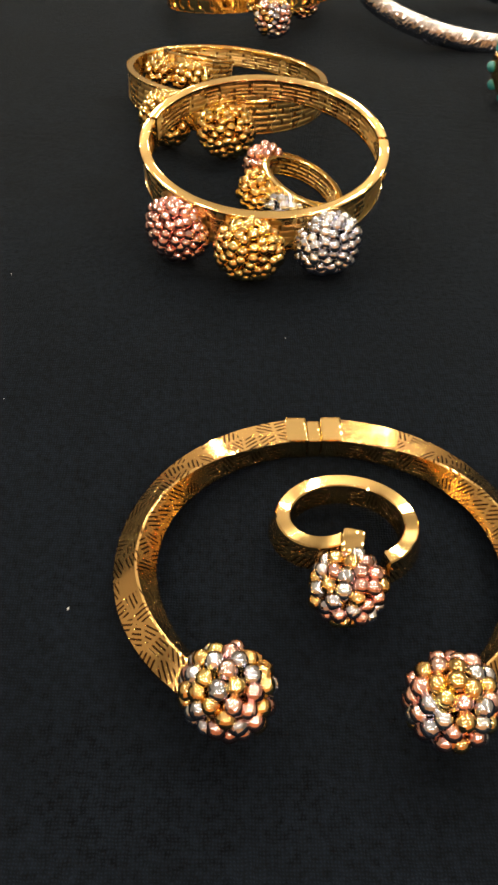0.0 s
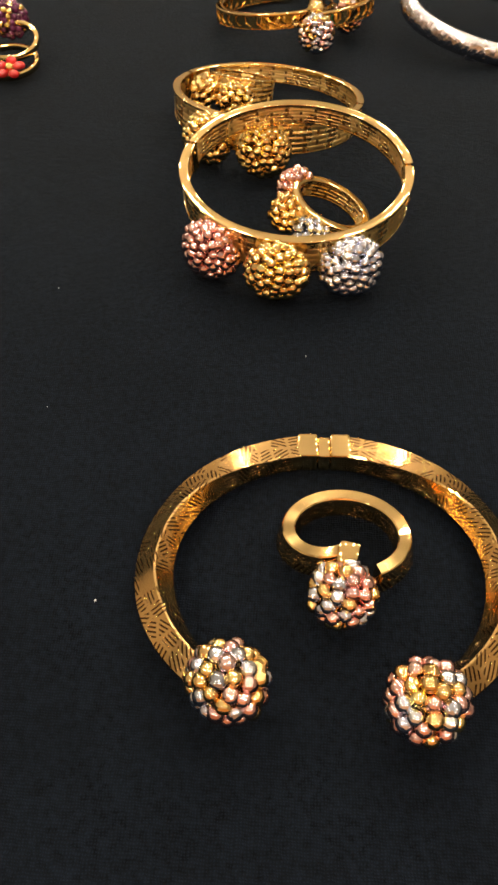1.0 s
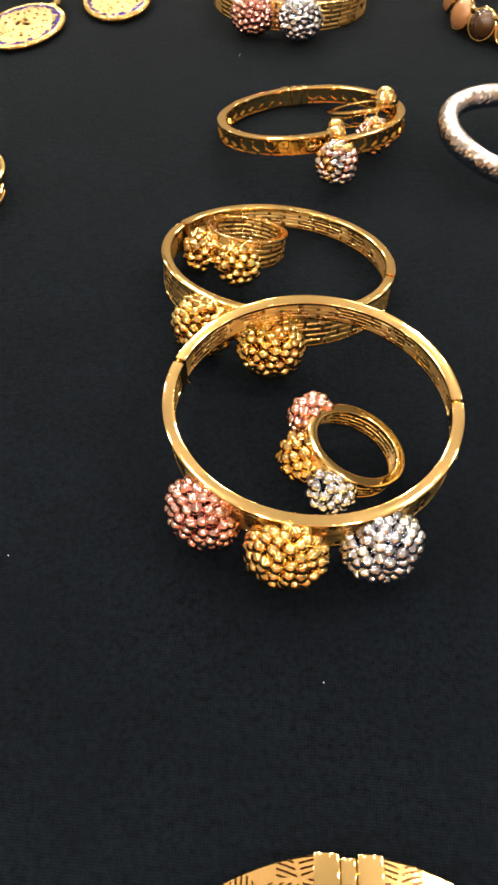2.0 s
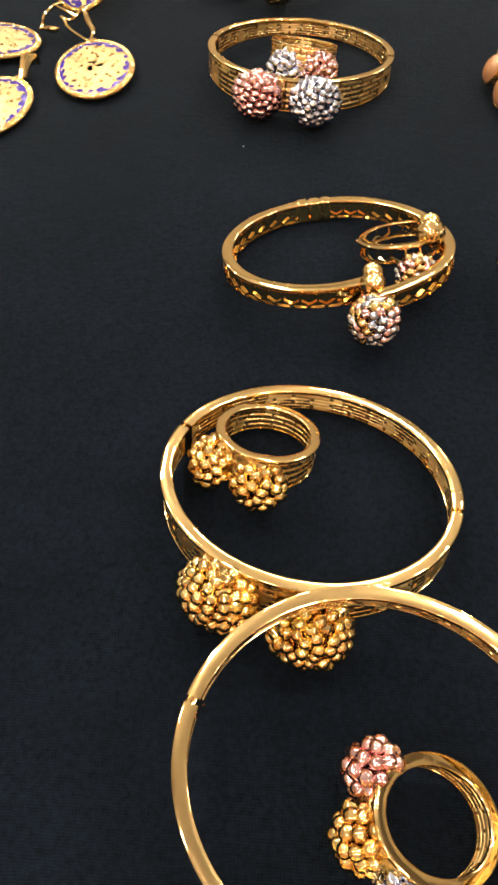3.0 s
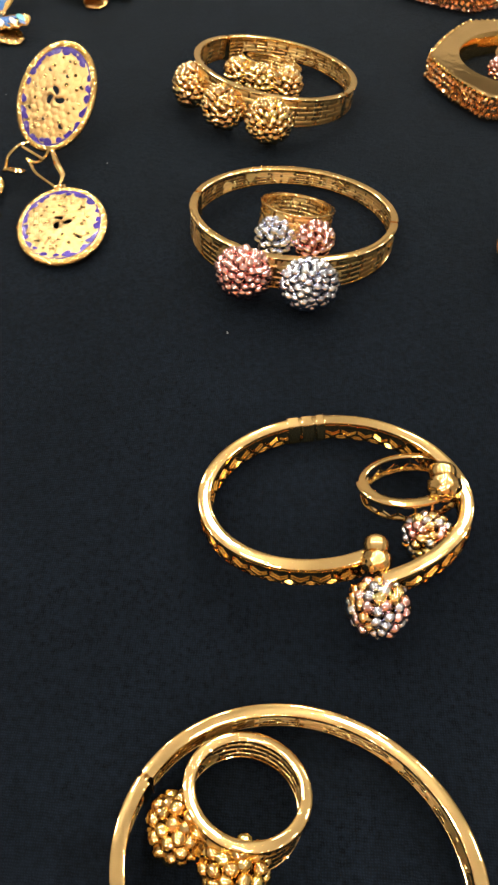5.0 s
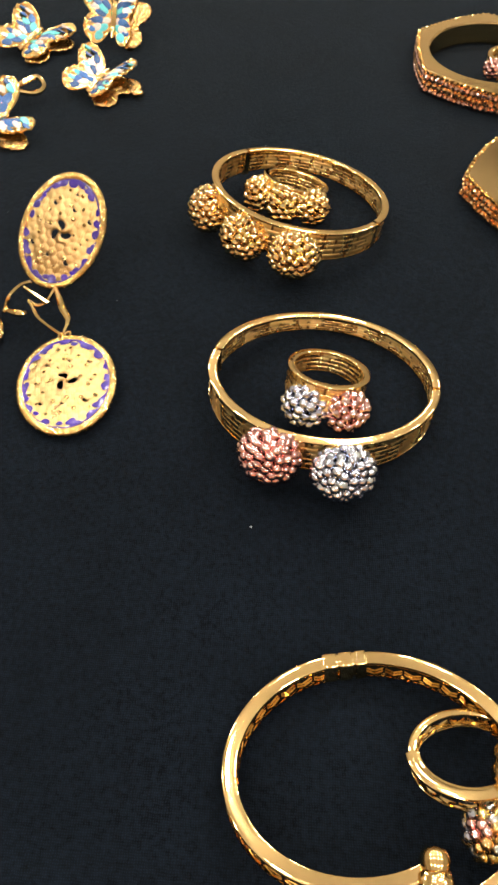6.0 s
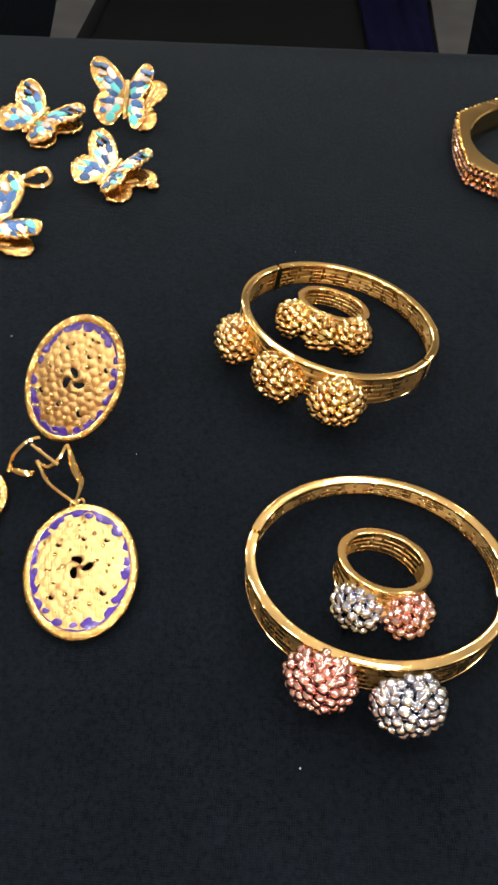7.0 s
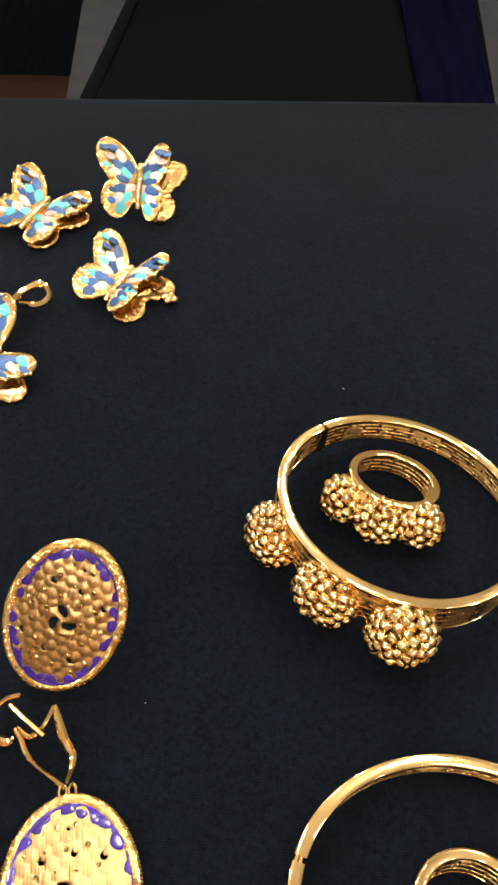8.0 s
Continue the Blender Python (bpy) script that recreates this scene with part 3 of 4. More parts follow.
def dark_backdrop_table():
    """An added table further back, draped to the floor in black to fill the dark background."""
    ob = thing("draped_table", pose(-0.1, 2.75, FLOOR), "far table in black cloth, added to fill the dark background", "table")
    bm = bmesh.new()
    rings = []
    for z, k in ((0.0, 1.0), (0.35, 0.985), (0.70, 0.97), (0.735, 0.968), (0.742, 0.96)):
        ring = []
        for i in range(160):
            t = 2 * math.pi * i / 160
            c, q = math.cos(t), math.sin(t)
            e = (abs(c) ** 8 + abs(q) ** 8) ** (-1 / 8)
            f = 1 + 0.012 * math.sin(26 * t) * (1 - z / 0.75)
            ring.append(Vector((1.6 * c * e * k * f, 0.5 * q * e * k * f, z)))
        rings.append(ring)
    loft(bm, rings)
    finish("drape", bm, black_cloth, ob)


dark_backdrop_table()

# ---- engraved open cuff with two bead balls ----
MIXED = ["gold", "rose", "silver", "rose", "gold", "silver"]


def open_cuff():
    """Two square arms that twist from flat at the hinge to a ridge at the sides, each ending in a bead ball."""
    m = pose(0.0154, 0.0681, 0, 0, 0, 2)
    inv = m.inverted()
    ob = thing("cuff_bracelet", m, "gold engraved open cuff with two mixed-colour bead balls", "bracelet")
    a, b = 0.0327, 0.0298
    for p0, p1 in ((-60, 87.2), (240, 92.8)):
        line = arc_line(a, b, radians(p0), radians(p1), 90, 0.955, 1.0, 0.0068, 0.0029, 1.2)

        def turn(s):
            return radians(float(np.interp(s, [0.0, 0.15, 0.4, 0.6, 0.85, 1.0], [-24, -30, -42, -34, -4, 0])))

        swept("cuff_arm", line, rounded(0.0056, 0.0050, 0.00030, 0, 0, 1), engraved, ob, turn, lambda s: 0.82 + 0.18 * min(1, s * 3.3))
    bm = bmesh.new()
    for x, w in ((-0.0034, 0.0042), (0.0034, 0.0042)):
        box(bm, (x, 0.0297, 0.0029), (w, 0.0060, 0.0054), bevel=0.0005)
    box(bm, (0, 0.0296, 0.0025), (0.0026, 0.0052, 0.0050), bevel=0.0004)
    finish("hinge", bm, gold, ob, "plain polished hinge", angle=20)
    for c, ax in (((-0.0010, 0.0446, 0.0085), (-0.25, -0.85, 0.5)), ((0.0310, 0.0434, 0.0085), (0.3, -0.85, 0.5))):
        cluster(ob, inv @ Vector(c), ax, 0.0075, 0.00150, MIXED, 0.92, -0.75)


open_cuff()


def bypass_ring_engraved():
    ob = thing("finger_ring", pose(0.0180, 0.0750, 0), "gold engraved spiral ring with a mixed bead ball", "ring")
    line = arc_line(0.0108, 0.0092, radians(-62), radians(268), 90, 1.16, 0.66, 0.0058, 0.0070, 3.0)
    line = [(p + Vector((0, 0, 0.0028)), n, s) for p, n, s in line]
    swept("band", line, [(0.0011, 0.0023), (-0.0011, 0.0023), (-0.0016, -0.0023), (0.0023, -0.0023)], engraved, ob, None, lambda s: 0.95 + 0.1 * s)
    cap = [(p + Vector((0, 0, 0.0023)), n, s) for p, n, s in line]
    swept("top_edge", cap, rounded(0.0025, 0.0009, 0.00022, 0, 0, 1), gold, ob, None, lambda s: 0.95 + 0.1 * s, 20, "plain polished upper edge")
    bm = bmesh.new()
    p, n, _ = line[-1]
    box(bm, p + Vector((0.0009, -0.0003, 0.0006)), (0.0040, 0.0044, 0.0052), Matrix.Rotation(radians(-12), 3, "Z") @ Matrix.Rotation(radians(24), 3, "X"), 0.0009)
    finish("tip", bm, gold, ob, angle=20)
    cluster(ob, (-0.0002, -0.0126, 0.0072), (0, -0.8, 0.6), 0.0068, 0.00140, MIXED, 0.82, -0.6)


bypass_ring_engraved()

# ---- slotted bangles with bead clusters, and the rings lying in them ----
bangle("gold slotted bangle with rose, gold and silver bead clusters", pose(0.0052, 0.1816, 0.0190, 7.4, 1.0, -10.3), 0.0312, 0.0285,
       [((-0.0154, 0.1596, 0.0085), ["rose"]), ((0.0018, 0.1515, 0.0085), ["gold"]), ((0.0202, 0.1545, 0.0085), ["silver"])],
       0.0108, 0.0068, (14, 173), -8, 0.0088)
bangle("gold slotted bangle with two gold bead clusters", pose(-0.0052, 0.2398, 0.0105, -8.8, 0.7, -15.7), 0.0311, 0.0279,
       [((-0.0220, 0.2142, 0.0085), ["gold"]), ((-0.0048, 0.2078, 0.0085), ["gold"])],
       0.0100, 0.0062, (3.5, 170), 188, 0.0087)
bangle("gold slotted bangle with rose and silver bead clusters", pose(-0.0108, 0.4191, 0.0089, -6.0, 3.2, -0.1), 0.0322, 0.0282,
       [((-0.0243, 0.3897, 0.0085), ["rose"]), ((-0.0057, 0.3857, 0.0085), ["silver"])],
       0.0106, 0.0058, (-6, 167), -23, 0.0088)
bangle("gold slotted bangle with three amber-gold bead clusters", pose(-0.0199, 0.5036, 0.0120, -9.0, 4.1, -26.6), 0.0313, 0.0288,
       [((-0.0506, 0.4946, 0.0086), ["amber"]), ((-0.0375, 0.4798, 0.0086), ["amber"]), ((-0.0209, 0.4712, 0.0086), ["amber"])],
       0.0108, 0.0072, (-6.6, 156.4), 174, 0.0088)

finger_ring("gold slotted ring with rose, gold and silver beads, leaning", pose(0.0154, 0.1767, 0.0113, 2.3, 24, 0), 0.0115, 0.0099,
            [((0.0052, 0.1836, 0.0118), ["rose"]), ((0.0034, 0.1738, 0.0098), ["gold"]), ((0.0101, 0.1670, 0.0072), ["silver"])], 0.0068, 0.0050, 0.0058, 0.00135)
finger_ring("gold slotted ring with two gold bead clusters", pose(-0.0143, 0.2515, 0.0100, -19.3, 8.6, 0), 0.0113, 0.0113,
            [((-0.0262, 0.2452, 0.0066), ["gold"]), ((-0.0158, 0.2398, 0.0068), ["gold"])], 0.0085, 0.0060, 0.0065, 0.00142)
finger_ring("gold slotted ring with silver and rose bead clusters", pose(-0.0096, 0.4190, 0.0108, -19, 7.8, 0), 0.0115, 0.0118,
            [((-0.0160, 0.4082, 0.0068), ["silver"]), ((-0.0044, 0.4070, 0.0068), ["rose"])], 0.0085, 0.0065, 0.0068, 0.00142)
finger_ring("gold slotted ring with three amber-gold bead clusters", pose(-0.0215, 0.5121, 0.0095, -13, 14, 0), 0.0118, 0.0104,
            [((-0.0345, 0.5066, 0.0068), ["amber"]), ((-0.0257, 0.5008, 0.0068), ["amber"]), ((-0.0155, 0.5000, 0.0066), ["amber"])], 0.0080, 0.0060, 0.0067, 0.00135)


# ---- honeycomb bypass bangle and ring ----
def knob(parent, center, axis, r, length):
    """A short capped cylinder and a textured ball in front of it."""
    axis = Vector(axis).normalized()
    turn = axis.to_track_quat("Z", "Y").to_matrix()
    bm = bmesh.new()
    rings = []
    for z, k in ((-length, 0.08), (-length * 0.97, 0.45), (-length * 0.85, 0.76), (-length * 0.6, 0.96), (-length * 0.3, 1.0), (0.0, 0.9)):
        rings.append([Vector(center) + turn @ Vector((r * k * math.cos(2 * math.pi * i / 20), r * k * math.sin(2 * math.pi * i / 20), z)) for i in range(20)])
    loft(bm, rings)
    finish("end_cap", bm, gold, parent)
    bm = bmesh.new()
    verts = ball(bm, Vector(center) + axis * r * 0.75, r * 1.2, r * 1.2, r * 1.05, 40, 26, turn.to_4x4())
    mid = Vector(center) + axis * r * 0.75
    for v in verts:
        d = v.co - mid
        v.co = mid + d * (1 + 0.13 * noise.noise(d * 1300))
    finish("hammered_ball", bm, gold, parent, "hammered gold ball")


def honeycomb_bangle():
    m = pose(-0.0033, 0.3161, 0.0091, -9.4, -1.0, 18.0)
    ob = thing("bangle", m, "gold honeycomb bypass bangle with a mixed bead ball", "bracelet")
    inv = m.inverted()
    a, b = 0.0267 - 0.0015, 0.0233 - 0.0015
    spread = ([-85, -79, -63, -48, -38, -23, -3, 23, 51, 80], [1.29, 1.305, 1.355, 1.39, 1.39, 1.325, 1.205, 1.10, 1.04, 1.0])

    def line_of(d0, d1, n, open_out):
        pts = []
        for i in range(n + 1):
            deg = d0 + (d1 - d0) * i / n
            k = sum(np.interp(deg + o, *spread) for o in (-9, -4, 0, 4, 9)) / 5 if open_out else 1.0
            pts.append(oval(a, b, radians(deg))[0] * k)
        out = []
        for i, p in enumerate(pts):
            t = (pts[min(i + 1, n)] - pts[max(i - 1, 0)]).normalized()
            nrm = Vector((t.y, -t.x, 0))
            if nrm.dot(p) < 0:
                nrm = -nrm
            out.append((p, nrm, i / n))
        return out

    left = line_of(281, 81.8, 90, False)
    right = line_of(-81, 78.8, 90, True)
    flat = [(0.00145 * u, 0.0009 * v) for u, v in ((1.0, -0.75), (1.0, -0.28), (0.95, -0.12), (0.82, -0.03), (0.4, -0.006), (0.0, 0.0), (-0.4, -0.006), (-0.82, -0.03), (-0.95, -0.12), (-1.0, -0.28), (-1.0, -0.75), (-0.8, -1.0), (0.8, -1.0))]
    for line in (left, right):
        swept("upper_rim", line, flat, gold, ob)
        drop = 0.0054
        low = [(p + Vector((0, 0, -drop)), n, s) for p, n, s in line]
        swept("lower_rim", low, rounded(0.0008, 0.0005, 0.0002), gold, ob)
        swept("inner_wall", [(p + Vector((0, 0, -0.0031)), n, s) for p, n, s in line], rounded(0.0018, 0.0044, 0.0002, 0, 0, 1), gold, ob)
        honeycomb(ob, line, 0.0012, -0.0009, 0.0044, 0.0042)
        honeycomb(ob, line, -0.0012, -0.0009, 0.0044, 0.0042)
    bm = bmesh.new()
    hp, hn = oval(a, b, radians(80.3))
    yaw = Matrix.Rotation(math.atan2(hn.y, hn.x) - math.pi / 2, 3, "Z")
    for x, w in ((-0.0030, 0.0032), (0.0004, 0.0030), (0.0036, 0.0024)):
        box(bm, hp + yaw @ Vector((x, 0, -0.0028)), (w, 0.0036, 0.0058), yaw, 0.0004)
    finish("hinge", bm, gold, ob, angle=20)
    sph = inv @ Vector((0.0090, 0.2975, 0.0128))
    knob(ob, sph, inv.to_3x3() @ Vector((0.0, -1, -0.2)), 0.0027, 0.0038)
    cluster(ob, inv @ Vector((0.0097, 0.2878, 0.0078)), inv.to_3x3() @ Vector((0.05, -0.9, 0.35)), 0.0069, 0.00128, MIXED, 0.95, -0.6)


honeycomb_bangle()


def honeycomb_ring():
    m = pose(0.0177, 0.3192, 0.0092, -18, -11, 0)
    ob = thing("finger_ring", m, "gold honeycomb ring with knob and mixed bead ball", "ring")
    inv = m.inverted()
    line = arc_line(0.0106, 0.0092, radians(-40), radians(318), 90, 1.0, 1.0)
    swept("upper_rim", line, rounded(0.0016, 0.0007, 0.00025, 0, -0.00035), gold, ob)
    swept("lower_rim", [(p + Vector((0, 0, -0.0042)), n, s) for p, n, s in line], rounded(0.0013, 0.0006, 0.0002), gold, ob)
    honeycomb(ob, line, 0.0003, -0.0006, 0.0034, 0.0036)
    front = arc_line(0.0106, 0.0092, radians(185), radians(300), 30)
    swept("shoulder", [(p + Vector((0, 0, 0.0001)), n, s) for p, n, s in front], rounded(0.0028, 0.0010, 0.0004, 0, 0), gold, ob)
    knob(ob, inv @ Vector((0.0243, 0.3165, 0.0135)), (0.0, -1, -0.35), 0.0031, 0.0034)
    cluster(ob, inv @ Vector((0.0212, 0.3055, 0.0068)), (-0.1, -0.9, 0.35), 0.0060, 0.00120, MIXED, 0.9, -0.6)


honeycomb_ring()


# ---- silver bangle ----
def silver_bangle():
    ob = thing("bangle", pose(0.077, 0.303, 0.0095, 8, 10, -4.5), "glittering silver oval bangle on the black cloth", "bracelet")
    bm = bmesh.new()
    r = random.Random(4)
    rings = []
    for i in range(420):
        p, n = oval(0.0338, 0.0210, 2 * math.pi * i / 420)
        rings.append([q + n * r.uniform(-0.00016, 0.00016) for q in around(p, n, [(0.0031 * math.cos(2 * math.pi * (k + 0.5 * (i % 2)) / 20), -0.003 + 0.0038 * math.sin(2 * math.pi * (k + 0.5 * (i % 2)) / 20)) for k in range(20)])])
    loft(bm, rings, closed=True)
    finish("hoop", bm, silver_glitter, ob, smooth=False)
    for phi in (75, 255):
        hinge(ob, 0.0362, 0.0234, radians(phi), 0.006, 0.003).data.materials[0] = silver_glitter


silver_bangle()


# ---- bangle with round cabochons ----
def cabochon_bangle():
    ob = thing("bangle", pose(0.0875, 0.4080, 0), "gold bangle set with peach and brown round stones", "bracelet")
    a, b = 0.0325, 0.0285
    bm = bmesh.new()
    band = rounded(0.0022, 0.0105, 0.0008, 0, 0.0053)
    loft(bm, [around(*oval(a, b, 2 * math.pi * i / 96), band) for i in range(96)], closed=True)
    finish("band", bm, gold, ob)
    stones = [(176, peach_stone, 0.0050), (203, peach_stone, 0.0056), (224, brown_stone, 0.0056), (245, peach_stone, 0.0056), (267, brown_stone, 0.0056), (290, peach_stone, 0.0056), (312, brown_stone, 0.005)]
    for deg, mat, r in stones:
        p, n = oval(a, b, radians(deg))
        turn = (n + Vector((0, 0, 0.45))).to_track_quat("Z", "Y").to_matrix().to_4x4()
        bm = bmesh.new()
        ball(bm, p + n * 0.0008 + Vector((0, 0, 0.0062)), r, r, 0.0036, 20, 12, turn)
        stone = finish("cabochon", bm, mat, ob, "smooth round stone")
        bm = bmesh.new()
        loft(bm, [[Vector(p + n * 0.0008 + Vector((0, 0, 0.0062))) + turn.to_3x3() @ Vector(((r + u) * math.cos(2 * math.pi * i / 28), (r + u) * math.sin(2 * math.pi * i / 28), v)) for u, v in rounded(0.0008, 0.0016, 0.0003)] for i in range(28)], closed=True)
        finish("setting", bm, gold, stone)


cabochon_bangle()


# ---- six-sided bangles with rhinestone sides ----
def six_outline(r, turn, phi, soft=0.55):
    """Radius of a softened hexagon in the direction phi."""
    k = (phi - turn) % (math.pi / 3) - math.pi / 6
    sharp = r * math.cos(math.pi / 6) / math.cos(k)
    return sharp * soft + r * 0.95 * (1 - soft)


def six_sided_bangle(label, x, y, r, turn, hole, stones, squash=1.0):
    ob = thing("bangle", pose(x, y, 0), label, "bracelet", "six-sided rhinestone bangles")
    h = 0.0094
    n = 120

    def skin(k, phi):
        rr = six_outline(r, turn, phi, 0.62) - k
        return Vector((rr * math.cos(phi), rr * math.sin(phi) * squash, 0))

    bm = bmesh.new()
    rings = []
    for i in range(n):
        phi = 2 * math.pi * i / n
        o, q = skin(0.0012, phi), Vector((hole * math.cos(phi), hole * squash * 0.94 * math.sin(phi), 0))
        rings.append([o + Vector((0, 0, 0.0006)), o + Vector((0, 0, h - 0.0005)), o * 0.985 + Vector((0, 0, h)),
                      q * 1.02 + Vector((0, 0, h)), q + Vector((0, 0, h - 0.0006)), q + Vector((0, 0, 0.0006))])
    loft(bm, rings, closed=True)
    finish("body", bm, gold, ob, "flat polished gold top")
    rr = random.Random(int(x * 1e4))
    for row in range(4):
        rest = bmesh.new()
        count = 92
        size = 0.00115 if row < 3 else 0.0008
        for k in range(count):
            phi = 2 * math.pi * (k + 0.5 * (row % 2)) / count
            c = skin(0.0009, phi) + Vector((0, 0, 0.0015 + 0.0026 * row if row < 3 else h - 0.0006))
            d = Vector((math.cos(phi), math.sin(phi), 0.25)).to_track_quat("Z", "Y").to_matrix()
            d = d @ Matrix.Rotation(rr.uniform(0, 6.28), 3, "Z") @ Matrix.Rotation(rr.uniform(-0.3, 0.3), 3, "X")
            if row < 3 and 1.8 < phi < 4.75:
                stone = new("rhinestone", STONES[stones[row % len(stones)].name])
                stone.parent = ob
                stone.matrix_local = Matrix.Translation(c) @ d.to_4x4() @ Matrix.Scale(size, 4)
            else:
                loft(rest, [[c + d @ Vector((size * w * math.cos(2 * math.pi * i / 6), size * w * math.sin(2 * math.pi * i / 6), z * size)) for i in range(6)] for w, z in ((0.9, -0.6), (1.05, 0.25), (0.55, 0.85))])
        tagged(finish("rhinestone_trim", rest, stones[row % len(stones)], ob, smooth=False), kind="stuff")
    return ob


def stone_mesh(material):
    bm = bmesh.new()
    loft(bm, [[Vector((w * math.cos(2 * math.pi * i / 6), w * math.sin(2 * math.pi * i / 6), z)) for i in range(6)] for w, z in ((0.9, -0.6), (1.05, 0.25), (0.55, 0.85))])
    bmesh.ops.recalc_face_normals(bm, faces=bm.faces)
    data = bpy.data.meshes.new("rhinestone")
    bm.to_mesh(data)
    bm.free()
    data.materials.append(material)
    return data


STONES = {m.name: stone_mesh(m) for m in (pink_stone, copper_stone)}
six_sided_bangle("gold six-sided bangle with pink and copper rhinestone sides", 0.0620, 0.6170, 0.0385, radians(30), 0.0285, [pink_stone, copper_stone, pink_stone, rope_gold], 1.06)
six_sided_bangle("gold six-sided bangle with copper rhinestone sides", 0.0755, 0.5205, 0.0385, radians(0), 0.0250, [copper_stone, copper_stone, copper_stone, rope_gold], 0.95)
finger_ring("gold slotted ring with rose bead clusters lying flat", pose(0.0690, 0.6155, 0.0085), 0.0108, 0.0105,
            [((0.0600, 0.6085, 0.0055), ["rose"]), ((0.0685, 0.6040, 0.0055), ["rose"])], 0.0075, 0.0075)
finger_ring("gold slotted ring with rose and gold beads", pose(0.0755, 0.5245, 0.0085), 0.0108, 0.0105,
            [((0.0655, 0.5185, 0.0055), ["rose"]), ((0.0735, 0.5130, 0.0055), ["gold"])], 0.0075, 0.0075)


# ---- filigree disc earrings and pendants ----
PIERCED = ((-5.0, 7.4, 0.85), (1.4, 7.8, 0.75), (7.2, 6.4, 0.8), (-7.4, 0.6, 0.5), (7.2, -0.8, 0.5), (-7.2, -6.6, 0.85), (-1.2, -8.0, 0.75), (5.2, -8.0, 0.95), (0.4, 12.4, 0.55))


def disc_hole(x, y):
    """Whether the plate is pierced there (x, y in millimetres): three commas of a pinwheel, and small drops."""
    r, a = math.hypot(x, y), math.atan2(y, x)
    if 0.55 < r < 3.5:
        w = (a - 0.28 * (r - 2.0) - math.radians(98)) % (2 * math.pi / 3)
        w = min(w, 2 * math.pi / 3 - w) * r
        return w < 1.15 * math.sin(math.pi * ((r - 0.55) / 2.95) ** 1.5) ** 0.6
    for cx, cy, d in PIERCED:
        if math.hypot(x - cx, y - cy) < d and math.hypot(x - cx - 0.55 * d, y - cy - 0.65 * d) > 0.72 * d:
            return True
    return False


def disc_height(x, y, a, b):
    """Dome with rows of soft overlapping scales and a six-armed pinwheel (millimetres)."""
    e = (x / a) ** 2 + (y / b) ** 2
    r = math.hypot(x, y)
    row = round(y / 2.2)
    near = 9.0
    for k in (row - 1, row, row + 1):
        xs = (x + 1.45 * (k % 2)) % 2.9 - 1.45
        near = min(near, math.hypot(xs, y - 2.2 * k))
    scale = 0.36 * max(0, 1 - (near / 1.75) ** 2)
    if r < 3.7:
        t = math.atan2(y, x) - 0.28 * (r - 2.0) - math.radians(98)
        f = min(1, (3.7 - r) / 0.6)
        scale = scale * (1 - f) + f * (0.25 - 0.35 * math.cos(3 * t))
    return 1.4 * (1 - e) + scale


